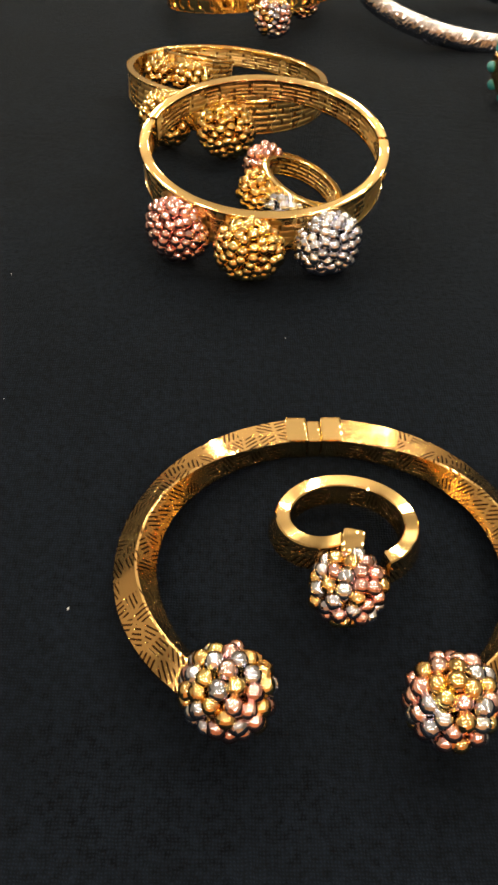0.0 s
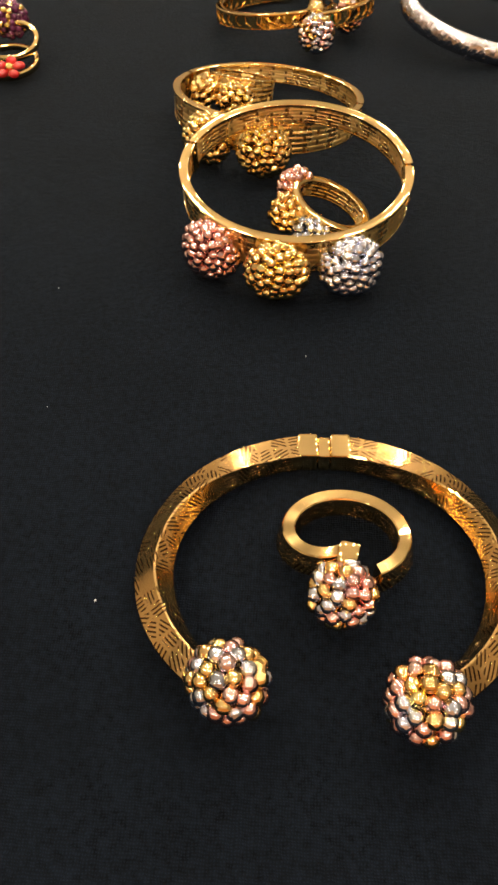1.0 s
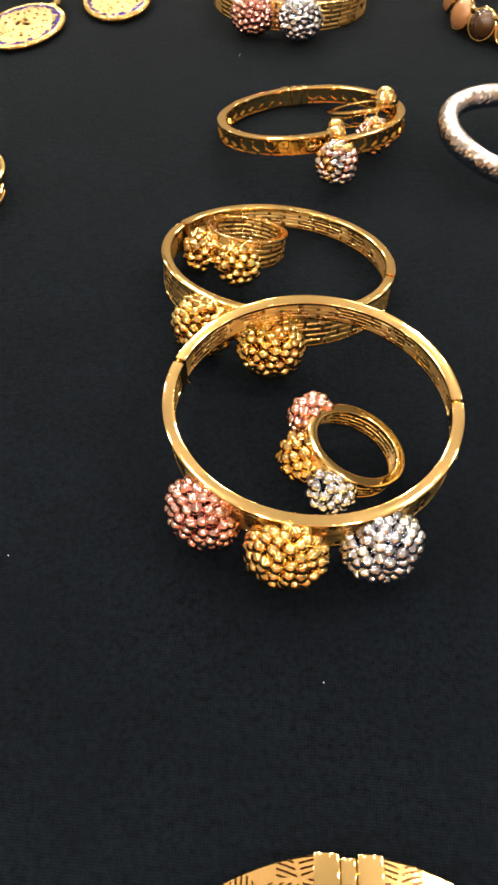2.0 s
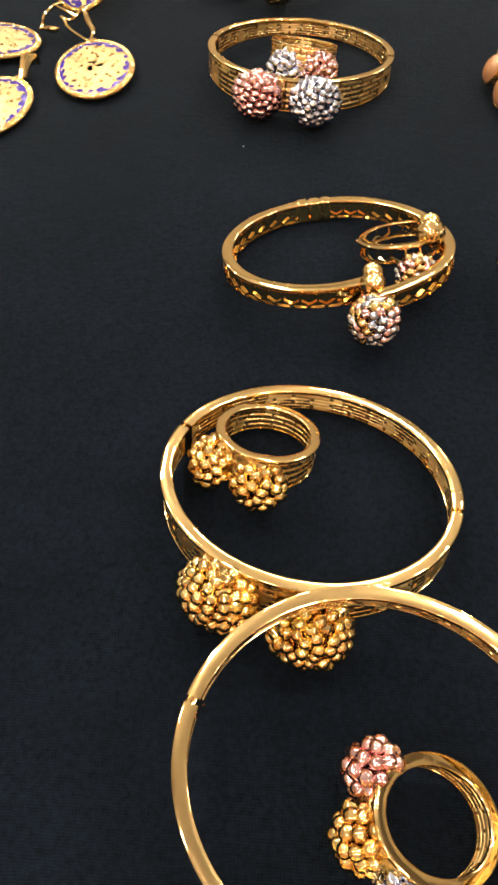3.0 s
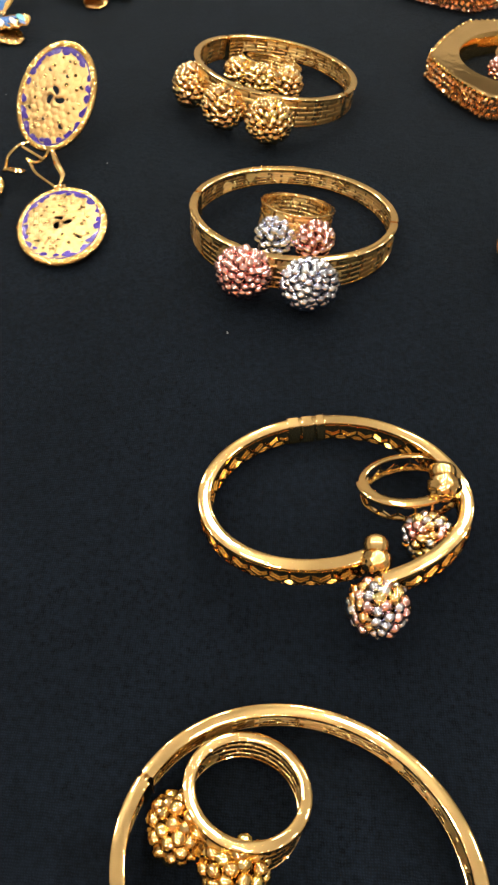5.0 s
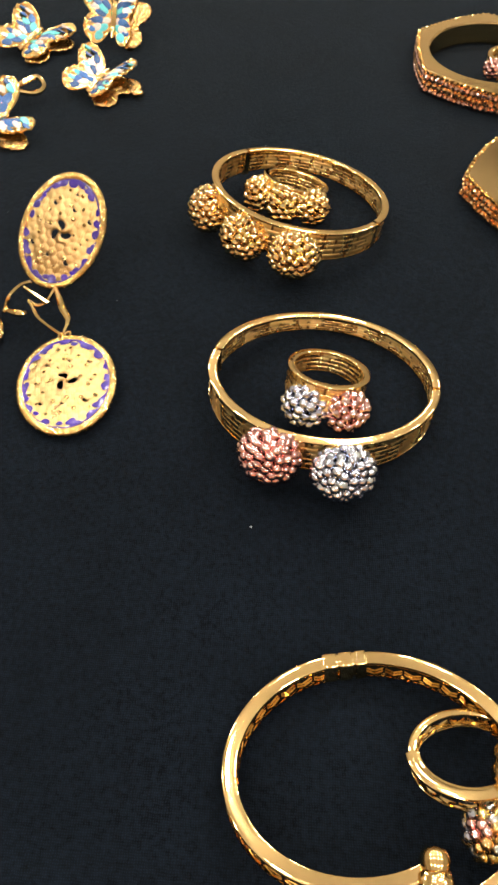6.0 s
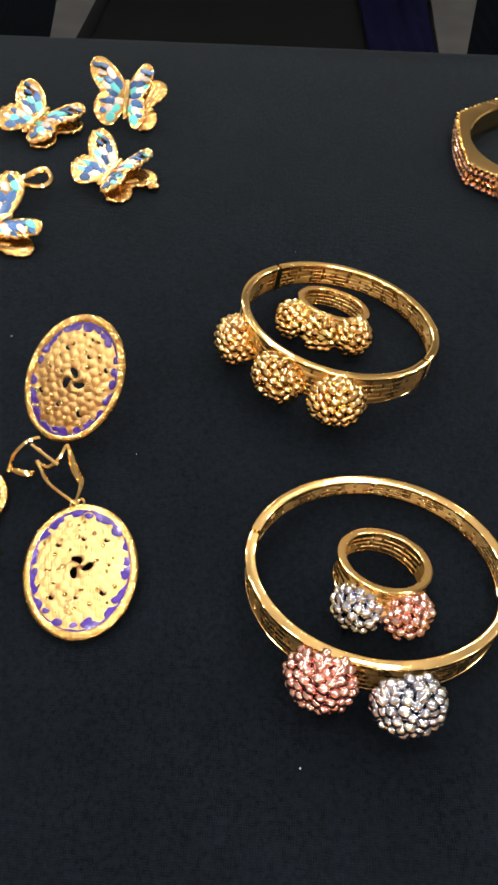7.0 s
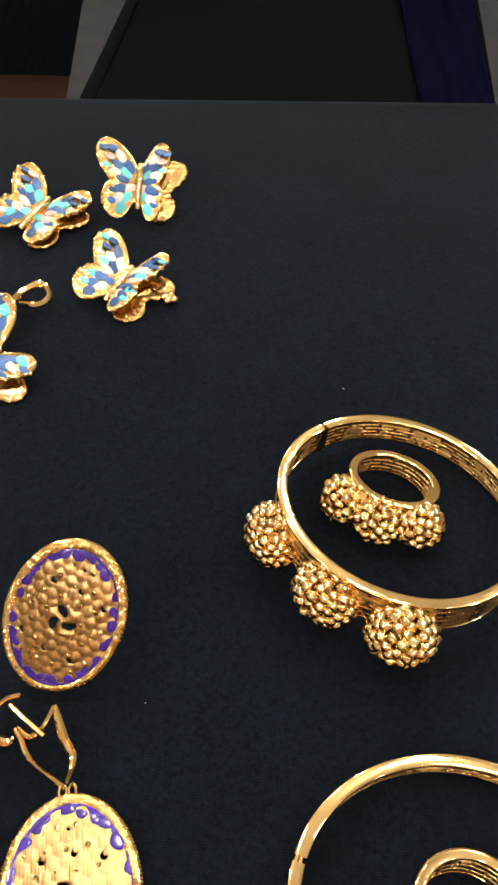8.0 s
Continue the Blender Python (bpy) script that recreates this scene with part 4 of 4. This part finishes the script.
def disc(m, label, a=0.0135, b=0.0190, name="disc_earring", loops=True, group="violet and gold disc jewels"):
    ob = thing(name, m, label, "earring" if name == "disc_earring" else "pendant", group)
    bm = bmesh.new()
    step = 0.00022
    nx, ny = int(a / step), int(b / step)
    verts = {}
    ia, ib = a * 0.93, b * 0.945

    def top(x, y):
        return 0.0012 + 0.001 * disc_height(x * 1e3, y * 1e3, a * 1e3, b * 1e3)

    def vert(i, j):
        if (i, j) not in verts:
            x, y = i * step, j * step
            verts[i, j] = bm.verts.new((x, y, top(x, y)))
        return verts[i, j]

    for i in range(-nx, nx):
        for j in range(-ny, ny):
            x, y = (i + 0.5) * step, (j + 0.5) * step
            if (x / ia) ** 2 + (y / ib) ** 2 < 1 and not disc_hole(x * 1e3, y * 1e3):
                bm.faces.new((vert(i, j), vert(i + 1, j), vert(i + 1, j + 1), vert(i, j + 1)))
    plate = finish("pierced_plate", bm, satin_gold, ob, "satin gold plate pierced with small drops", angle=60)
    mod = plate.modifiers.new("thickness", "SOLIDIFY")
    mod.thickness = 0.0005
    r = random.Random(int(abs(m.translation.x) * 1e5))
    # shiny grains between the scales; their dull colour paints a dark reflection
    for j in range(-4, 5):
        for i in range(-3, 4):
            x, y = (i + 0.5 * (j % 2)) * 4.1 + r.uniform(-0.3, 0.3), j * 3.9 + 1.0 + r.uniform(-0.3, 0.3)
            if math.hypot(x, y) < 3.9 or (x / (a * 780)) ** 2 + (y / (b * 780)) ** 2 > 1 or disc_hole(x, y):
                continue
            s = r.uniform(0.46, 0.74) * 1e-3
            grain = new("grain", GRAIN)
            grain.parent = plate
            grain.matrix_local = Matrix.LocRotScale((x * 1e-3, y * 1e-3, top(x * 1e-3, y * 1e-3) + 0.0001), Euler((r.uniform(-0.35, 0.35), r.uniform(-0.35, 0.35), 0)), (s, s, s * 0.3))
    bm = bmesh.new()
    rings = []
    count = 640
    jig = random.Random(7)
    for i in range(count):
        p, n = oval(a * 0.952, b * 0.966, 2 * math.pi * i / count)
        ring = []
        for k in range(14):
            t = 2 * math.pi * k / 14
            g = 1 + (0.04 if (i // 2 + k) % 2 else -0.04) + jig.uniform(-0.03, 0.03)
            ring.append((0.00128 * g * math.cos(t), 0.00105 * g * math.sin(t)))
        rings.append(around(p + Vector((0, 0, 0.00125)), n, ring))
    loft(bm, rings, closed=True)
    finish("rope_rim", bm, rope_gold, ob, "rim of fine twisted grains", smooth=False)
    # violet enamel: a thin scalloped border along the rim, with round lobes reaching inward
    bm = bmesh.new()
    ph = r.uniform(0, 6)
    inner, outer = [], []
    for i in range(240):
        phi = 2 * math.pi * i / 240
        k = 0.902 - 0.013 * (1 + math.sin(2 * phi + ph)) - 0.085 * abs(math.sin(7.5 * phi + ph)) ** 3 * (0.55 + 0.45 * math.sin(3 * phi + 1.7 * ph))
        row = []
        for q, lift in ((k, -0.0004), (k + 0.006, 0.00022), (0.5 * (k + 0.915), 0.00034), (0.922, 0.00030), (0.930, -0.0002)):
            x, y = a * q * math.cos(phi), b * q * math.sin(phi)
            row.append(Vector((x, y, 0.0012 + 0.0014 * (1 - q * q) + 0.00036 + lift)))
        inner.append(row)
    loft(bm, inner, closed=True)
    finish("enamel_border", bm, violet_enamel, plate, "glossy violet enamel")
    for k in range(24):
        phi = 2 * math.pi * (k + r.uniform(-0.42, 0.42)) / 24
        rad = r.uniform(0.82, 0.88)
        x, y = a * rad * math.cos(phi), b * rad * math.sin(phi)
        petal = new("enamel_petal", PETAL)
        petal.parent = plate
        s = r.uniform(0.6, 1.15)
        petal.matrix_local = Matrix.LocRotScale((x, y, top(x, y) + 0.00018), Euler((0, 0, phi + r.uniform(-0.5, 0.5) + (math.pi if k % 3 == 0 else 0))), (s * 0.95, s * 1.35, 0.35))
    if loops:
        for side in (-1, 1):
            bm = bmesh.new()
            tube(bm, [(0.0010 * side + 0.0009 * math.cos(t), b + 0.0010 + 0.0013 * math.sin(t), 0.0014 + 0.0004 * math.cos(t)) for t in [2 * math.pi * k / 8 for k in range(9)]], 0.00038, 6, 3)
            finish("link_ring", bm, gold, ob)
    return ob


def petal_mesh():
    """A flat enamel comma, rounded over its top."""
    bm = bmesh.new()
    rings = []
    for h, k in ((0.0, 1.0), (0.00022, 0.96), (0.00036, 0.75), (0.00040, 0.35)):
        ring = []
        for i in range(14):
            t = 2 * math.pi * i / 14
            x, y = 0.00125 * math.cos(t) * k, 0.00125 * math.sin(t) * k
            ring.append(Vector((x + 0.25 * (y / 0.00125) ** 2 * 0.0016, y, h)))
        rings.append(ring)
    loft(bm, rings)
    bmesh.ops.recalc_face_normals(bm, faces=bm.faces)
    data = bpy.data.meshes.new("enamel_petal")
    bm.to_mesh(data)
    bm.free()
    for p in data.polygons:
        p.use_smooth = True
    data.materials.append(violet_enamel)
    return data


PETAL = petal_mesh()


def grain_mesh():
    bm = bmesh.new()
    ball(bm, (0, 0, 0), 1, 1, 1, 8, 6)
    data = bpy.data.meshes.new("grain")
    bm.to_mesh(data)
    bm.free()
    for p in data.polygons:
        p.use_smooth = True
    data.materials.append(cut_reflecting_dark)
    return data


GRAIN = grain_mesh()


def lever_back(parent, pts, flap, r=0.00062):
    """The bent wire of an earring with its hinged flap."""
    bm = bmesh.new()
    tube(bm, pts, r, 8, 6)
    wire = finish("ear_wire", bm, gold, parent)
    bm = bmesh.new()
    tube(bm, flap, r * 1.4, 8, 5, lambda s: 0.6 + 0.8 * math.sin(math.pi * min(1, s * 1.1)))
    finish("hinged_flap", bm, gold, wire)


d1 = disc(pose(-0.0930, 0.4664, 0.0167, 47.8, 15.3, -18.5), "oval gold earring with violet enamel border, tipped up on its clip", 0.0126, 0.0179, loops=False)
inv1 = (pose(-0.0930, 0.4664, 0.0167, 47.8, 15.3, -18.5)).inverted()
lever_back(d1, [inv1 @ Vector(p) for p in ((-0.0937, 0.4740, 0.0160), (-0.0935, 0.4810, 0.0100), (-0.0935, 0.4820, 0.0030), (-0.0937, 0.4760, 0.0007))],
           [inv1 @ Vector(p) for p in ((-0.0935, 0.4812, 0.0090), (-0.0915, 0.4770, 0.0050), (-0.0912, 0.4720, 0.0030))])
m2 = pose(-0.0835, 0.4158, 0.0012, 1.5, -3, 14)
d2 = disc(m2, "oval gold earring with violet enamel border lying flat", 0.0137, 0.0183)
inv2 = m2.inverted()
lever_back(d2, [inv2 @ Vector(p) for p in ((-0.0884, 0.4348, 0.0022), (-0.0964, 0.4391, 0.005), (-0.0994, 0.4431, 0.0068), (-0.1007, 0.4448, 0.0070), (-0.0979, 0.4436, 0.0064), (-0.0954, 0.4458, 0.0066), (-0.0935, 0.4496, 0.0085))],
           [inv2 @ Vector(p) for p in ((-0.0935, 0.4498, 0.0085), (-0.0921, 0.4471, 0.0076), (-0.0904, 0.4436, 0.0055), (-0.0887, 0.4414, 0.0040), (-0.0884, 0.4390, 0.0034), (-0.0890, 0.4362, 0.0026))], 0.00055)
m3 = pose(-0.1265, 0.4360, 0.0012, 2, 3, 78)
d3 = disc(m3, "oval gold earring with violet enamel border beside the others", 0.0138, 0.0185)
inv3 = m3.inverted()
lever_back(d3, [inv3 @ Vector(p) for p in ((-0.1094, 0.4436, 0.003), (-0.1089, 0.4451, 0.0035), (-0.1076, 0.4468, 0.0066), (-0.1044, 0.4501, 0.0085), (-0.1011, 0.4511, 0.0092))],
           [inv3 @ Vector(p) for p in ((-0.1087, 0.4446, 0.003), (-0.1054, 0.4434, 0.0032), (-0.1032, 0.4431, 0.0032), (-0.1024, 0.4441, 0.0030))], 0.0006)
bm = bmesh.new()
tube(bm, [inv3 @ Vector(p) for p in ((-0.1029, 0.4490, 0.0088), (-0.0987, 0.4462, 0.0082), (-0.0945, 0.4436, 0.0075))], 0.00055, 8, 4)
finish("post", bm, gold, d3)
m4 = pose(-0.1165, 0.3895, 0.0012, 1.5, 2, -22)
d4 = disc(m4, "oval gold pendant with violet enamel border and ribbed bail", 0.0142, 0.0188, "disc_pendant")
inv4 = m4.inverted()
for k in (-1, 0, 1):
    bm = bmesh.new()
    tube(bm, [inv4 @ Vector(p) for p in ((-0.1075 + 0.0006 * k, 0.4080, 0.003), (-0.1072 + 0.0011 * k, 0.4125, 0.0052), (-0.1066 + 0.0019 * k, 0.4170, 0.0065), (-0.1062 + 0.0019 * k, 0.4185, 0.0030))], 0.00085, 8, 5)
    finish("bail", bm, gold, d4)


# ---- enamelled butterflies ----
WING = [(0.6, 4.2), (2.5, 8.5), (6.0, 12.4), (10.0, 14.6), (13.2, 14.2), (14.8, 11.8), (14.5, 8.8), (13.2, 5.8), (11.2, 3.2), (9.9, 1.2),
        (11.2, -1.0), (12.0, -4.0), (11.5, -7.2), (9.5, -10.0), (6.6, -11.2), (4.0, -9.4), (2.2, -6.0), (0.6, -2.6)]
CELLS = [(4.3, 7.0, 2.3, 1.1, 52), (8.0, 10.6, 2.2, 1.05, 50), (11.8, 13.6, 2.0, 1.2, 30), (14.9, 13.6, 1.5, 1.3, 0), (5.6, 4.6, 2.4, 0.95, 38),
         (9.0, 7.7, 2.0, 1.1, 38), (12.4, 10.2, 1.8, 1.15, 30), (6.4, 2.2, 2.1, 0.9, 12), (10.0, 4.6, 1.9, 1.0, 25), (13.3, 7.2, 1.3, 0.9, 20),
         (3.6, -0.8, 1.9, 0.95, -20), (7.2, -1.2, 1.9, 1.1, -12), (10.2, -2.2, 1.5, 1.1, -10), (4.6, -4.2, 2.0, 1.0, -48), (7.8, -4.9, 1.8, 1.1, -40),
         (10.2, -6.0, 1.2, 1.0, -30), (6.6, -8.4, 1.8, 1.2, -62)]
# the pale tints are partly enamel, partly painted glare
TINTS = [turquoise_enamel, blue_enamel, pale_enamel, blue_enamel, blue_enamel, turquoise_enamel, blue_enamel, pale_enamel, blue_enamel, pale_enamel,
         turquoise_enamel, pale_enamel, blue_enamel, blue_enamel, turquoise_enamel, pale_enamel, blue_enamel]


def wing_lift(x, y, up, fold):
    """Height of the wing over its root, in millimetres: rising from the body, bent down past the fold."""
    bend = max(0, x - 6.6 - 0.10 * y)
    return up * x - fold * bend * (0.55 + 0.45 * min(1, bend / 3)) + 0.38 * math.sin(y * 2.1 + 0.25 * x) * max(0, min(1, (x - 6) / 5))


def smooth_loop(pts, steps=4):
    out = []
    n = len(pts)
    for i in range(n):
        p0, p1, p2, p3 = [Vector(pts[(i + k - 1) % n]) for k in range(4)]
        for k in range(steps):
            t = k / steps
            out.append(0.5 * (2 * p1 + (p2 - p0) * t + (2 * p0 - 5 * p1 + 4 * p2 - p3) * t * t + (3 * p1 - p0 - 3 * p2 + p3) * t ** 3))
    return out


def cell_mesh(name, material):
    bm = bmesh.new()
    rings = []
    for h, k in ((-0.3, 1.0), (0.12, 0.97), (0.28, 0.72), (0.33, 0.3)):
        rings.append([Vector((k * math.cos(2 * math.pi * i / 12) * (1 + 0.15 * math.cos(2 * math.pi * i / 12)), k * math.sin(2 * math.pi * i / 12), h)) for i in range(12)])
    loft(bm, rings)
    bmesh.ops.recalc_face_normals(bm, faces=bm.faces)
    data = bpy.data.meshes.new(name)
    bm.to_mesh(data)
    bm.free()
    for p in data.polygons:
        p.use_smooth = True
    data.materials.append(material)
    return data


CELL = {m.name: cell_mesh("enamel_cell", m) for m in (turquoise_enamel, blue_enamel, pale_enamel)}


def butterfly(m, label, ups=(0.42, 0.30), droops=(0.0, 1.0), name="butterfly_brooch", size=1.0, shift=0, squeeze=(1.0, 1.0), narrow=0.66):
    ob = thing(name, m @ Matrix.Scale(size, 4), label, "brooch" if name == "butterfly_brooch" else "pendant", "enamelled butterflies")
    for sx, up, droop in ((-1, ups[0], droops[0]), (1, ups[1], droops[1])):
        bm = bmesh.new()
        loop = smooth_loop(WING)
        mid = Vector((5.5, 1.5))
        layers = []
        for k in (1.0, 0.97, 0.85, 0.7, 0.5, 0.3, 0.12):
            layers.append([mid + (p - mid) * k for p in loop])
        rows = [[bm.verts.new(((sx * p.x * (narrow if sx > 0 else 1)) * 1e-3, p.y * 1e-3, (1.6 + wing_lift(p.x, p.y, up, droop)) * 1e-3)) for p in ring] for ring in layers]
        n = len(loop)
        for a, b in zip(rows, rows[1:]):
            for k in range(n):
                bm.faces.new((a[k], a[(k + 1) % n], b[(k + 1) % n], b[k]))
        bm.faces.new(rows[-1])
        wing = finish("wing", bm, wing_gold, ob)
        mod = wing.modifiers.new("thickness", "SOLIDIFY")
        mod.thickness, mod.offset = 0.0007, 0
        bm = bmesh.new()
        edge = [Vector(((sx * p.x * (narrow if sx > 0 else 1)) * 1e-3, p.y * 1e-3, (1.75 + wing_lift(p.x, p.y, up, droop)) * 1e-3)) for p in loop]
        rings = []
        for i, p in enumerate(edge):
            d = (edge[(i + 1) % n] - edge[i - 1]).normalized()
            s = Vector((0, 0, 1)).cross(d).normalized()
            t = d.cross(s)
            rr = 0.00042 * (1 + 0.2 * (i % 2))
            rings.append([p + rr * (s * math.cos(2 * math.pi * k / 6) + t * math.sin(2 * math.pi * k / 6)) for k in range(6)])
        loft(bm, rings, closed=True)
        finish("beaded_edge", bm, rope_gold, wing, smooth=False)
        for j, (x, y, l, w, deg) in enumerate(CELLS):
            if squeeze[sx > 0] < 1 and x > 12.6:
                continue
            x, y = x * 0.84, y * 0.89
            x, l = x * squeeze[sx > 0], l * (0.4 + 0.6 * squeeze[sx > 0])
            c = new("enamel_cell", CELL[TINTS[(j + shift) % len(TINTS)].name])
            c.parent = wing
            e = 0.4
            z = wing_lift(x, y, up, droop)
            gx = (wing_lift(x + e, y, up, droop) - z) / e
            gy = (wing_lift(x, y + e, up, droop) - z) / e
            nrm = Vector((-gx * sx, -gy, 1)).normalized()
            tilt = Vector((0, 0, 1)).rotation_difference(nrm).to_matrix().to_4x4()
            spin = Matrix.Rotation(radians(deg if sx > 0 else 180 - deg), 4, "Z")
            c.matrix_local = Matrix.Translation(((sx * x * (narrow if sx > 0 else 1)) * 1e-3, y * 1e-3, (1.6 + z + 0.42) * 1e-3)) @ tilt @ spin @ Matrix.Diagonal((l * 1.24e-3, w * 1.46e-3, 0.0008, 1))
    # a plain ribbed wing of gold under the narrow one
    bm = bmesh.new()
    mid = Vector((6.5, 0.5))
    loop = smooth_loop(WING)
    rows = []
    for k in (1.0, 0.93, 0.84, 0.72, 0.58, 0.42, 0.25, 0.1):
        ring = [mid + (p - mid) * k for p in loop]
        rows.append([bm.verts.new((p.x * 1.06e-3, (p.y * 0.84 - 1.8) * 1e-3, (0.9 + 0.10 * p.x + 0.42 * math.sin(p.y * 2.6 - 0.5 * p.x) * min(1, p.x / 7) - 0.012 * p.x * p.x) * 1e-3)) for p in ring])
    n = len(loop)
    for a, b in zip(rows, rows[1:]):
        for k in range(n):
            bm.faces.new((a[k], a[(k + 1) % n], b[(k + 1) % n], b[k]))
    bm.faces.new(rows[-1])
    under = finish("under_wing", bm, wing_gold, ob, "plain ribbed gold wing", angle=70)
    mod = under.modifiers.new("thickness", "SOLIDIFY")
    mod.thickness, mod.offset = 0.0007, -1
    bm = bmesh.new()
    tube(bm, [(0, -0.0075, 0.0022), (0, -0.003, 0.0027), (0, 0.002, 0.0030), (0, 0.0055, 0.0032), (0, 0.0078, 0.0030)], 0.0013, 10, 6,
         lambda s: (0.45 + 0.6 * math.sin(math.pi * (0.1 + 0.8 * s))) * (1 + 0.08 * math.sin(s * 60)))
    finish("body", bm, gold, ob)
    bm = bmesh.new()
    tube(bm, [(0, -0.006, 0.0016), (0, -0.001, 0.0004), (0, 0.005, 0.0004), (0, 0.006, 0.0018)], 0.0005, 6, 4)
    finish("pin", bm, gold, ob)
    return ob


butterfly(pose(-0.1090, 0.6352, 0.0085, 40, 8, 3), "gold butterfly with blue and turquoise enamel wings, tipped up", (0.22, 0.30), (0.0, 0.35), size=1.04, shift=1, narrow=0.64)
butterfly(pose(-0.1462, 0.6254, 0.0018, 8, 4, -28), "gold butterfly with turquoise and blue enamel, wing edges curled", (0.35, 0.30), (0.0, 0.3), size=1.1, shift=0, narrow=0.95)
b3 = butterfly(pose(-0.1082, 0.5888, 0.0018, 8, 6, -26), "gold butterfly with blue enamel wings and a pin knob", (0.35, 0.48), (0.0, 0.3), size=1.03, shift=2, narrow=0.74)
bm = bmesh.new()
inv = pose(-0.1082, 0.5888, 0.0018, 8, 6, -26).inverted()
tube(bm, [inv @ Vector((-0.0985, 0.5885, 0.0026)), inv @ Vector((-0.0955, 0.5865, 0.0022)), inv @ Vector((-0.0925, 0.5855, 0.0018))], 0.0005, 6, 4)
for dx, dy in ((-0.0012, 0.0004), (0.0009, 0.0010), (0.0002, -0.0014), (0.0022, -0.0008)):
    ball(bm, inv @ Vector((-0.0922 + dx, 0.5853 + dy, 0.0018)), 0.0014, 0.0014, 0.0014, 12, 8)
finish("pin_knob", bm, gold, b3)
b4 = butterfly(pose(-0.1452, 0.5520, 0.0020, 4, 8, -62), "gold butterfly pendant with blue enamel and a bail", (0.35, 0.30), (0.0, 0.3), "butterfly_pendant", 1.15, 3, narrow=0.8)
bm = bmesh.new()
inv = pose(-0.1452, 0.5520, 0.0020, 4, 8, -62).inverted()
tube(bm, [inv @ Vector(p) for p in ((-0.1415, 0.5740, 0.0045), (-0.1390, 0.5765, 0.0060), (-0.1340, 0.5795, 0.0070), (-0.1315, 0.5775, 0.0045), (-0.1340, 0.5745, 0.0035), (-0.1395, 0.5740, 0.0040))], 0.00095, 8, 6)
finish("bail", bm, gold, b4)


# ---- stacked rings with a red flower and purple stones ----
def flower_ring():
    ob = thing("finger_ring", pose(-0.1010, 0.2745, 0), "gold double ring with red enamel flower", "ring")
    for z, dy, t in ((0.0030, -0.002, 12), (0.0082, 0.003, 20)):
        bm = bmesh.new()
        tilt = Matrix.Rotation(radians(t), 3, "X")
        rings = []
        for i in range(40):
            p, n = oval(0.0100, 0.0085, 2 * math.pi * i / 40)
            rings.append([tilt @ q + Vector((0, dy, z)) for q in around(p, n, rounded(0.0017, 0.0022, 0.0005))])
        loft(bm, rings, closed=True)
        finish("hoop", bm, gold, ob)
    bm = bmesh.new()
    ball(bm, (0.0035, -0.0125, 0.0060), 0.0016, 0.0016, 0.0014)
    finish("flower_centre", bm, gold, ob)
    for k in range(5):
        a = 2 * math.pi * k / 5 + 0.3
        bm = bmesh.new()
        ball(bm, (0.0035 + 0.0034 * math.cos(a), -0.0125 + 0.0030 * math.sin(a), 0.0058 + 0.0012 * math.sin(a)), 0.0022, 0.0019, 0.0013, 12, 8, Matrix.Rotation(a, 4, "Z"))
        finish("petal", bm, red_enamel, ob, "glossy red enamel petal")
    cluster(ob, (-0.0025, 0.0150, 0.0105), (0.1, -0.6, 0.8), 0.0072, 0.0012, ["purple", "purple", "gold", "purple"], 0.8, -0.4)


flower_ring()


def teal_ring():
    ob = thing("finger_ring", pose(0.0880, 0.2440, 0), "gold ring with teal stones standing upright", "ring")
    bm = bmesh.new()
    rings = []
    for i in range(48):
        p, n = oval(0.0098, 0.0098, 2 * math.pi * i / 48)
        q = around(p, n, rounded(0.0022, 0.0060, 0.0007))
        rings.append([Vector((v.x, v.z, v.y + 0.0110)) for v in q])
    loft(bm, rings, closed=True)
    finish("hoop", bm, rope_gold, ob)
    for k in range(5):
        a = radians(120 + 30 * k)
        bm = bmesh.new()
        ball(bm, (0.0112 * math.cos(a), 0, 0.0110 + 0.0112 * math.sin(a)), 0.0016, 0.0022, 0.0016, 12, 8)
        finish("stone", bm, teal_stone, ob, "teal stone")


teal_ring()

# ---- bits of lint on the cloth ----
LINT = [(-0.028, 0.062, 0.0006), (-0.028, 0.373, 0.0006), (0.0100, 0.1295, 0.0004), (-0.0556, 0.1514, 0.0004), (-0.0487, 0.1099, 0.0003),
        (-0.0344, 0.550, 0.0005), (-0.124, 0.4994, 0.0004), (-0.0763, 0.4546, 0.0003)]
for x, y, r in LINT:
    bm = bmesh.new()
    r *= 0.45
    ball(bm, (0, 0, 0), r, r * 0.6, r * 0.45, 8, 6, Matrix.Rotation(rng.uniform(0, 3), 4, "Z"))
    for v in bm.verts:
        v.co *= 1 + 0.4 * noise.noise(v.co * 4000)
    ob = finish("lint", bm, lint_white, None, "tiny white fleck of lint on black cloth")
    ob.location = (x, y, r * 0.1)
    tagged(ob, category="lint", group="flecks of lint")
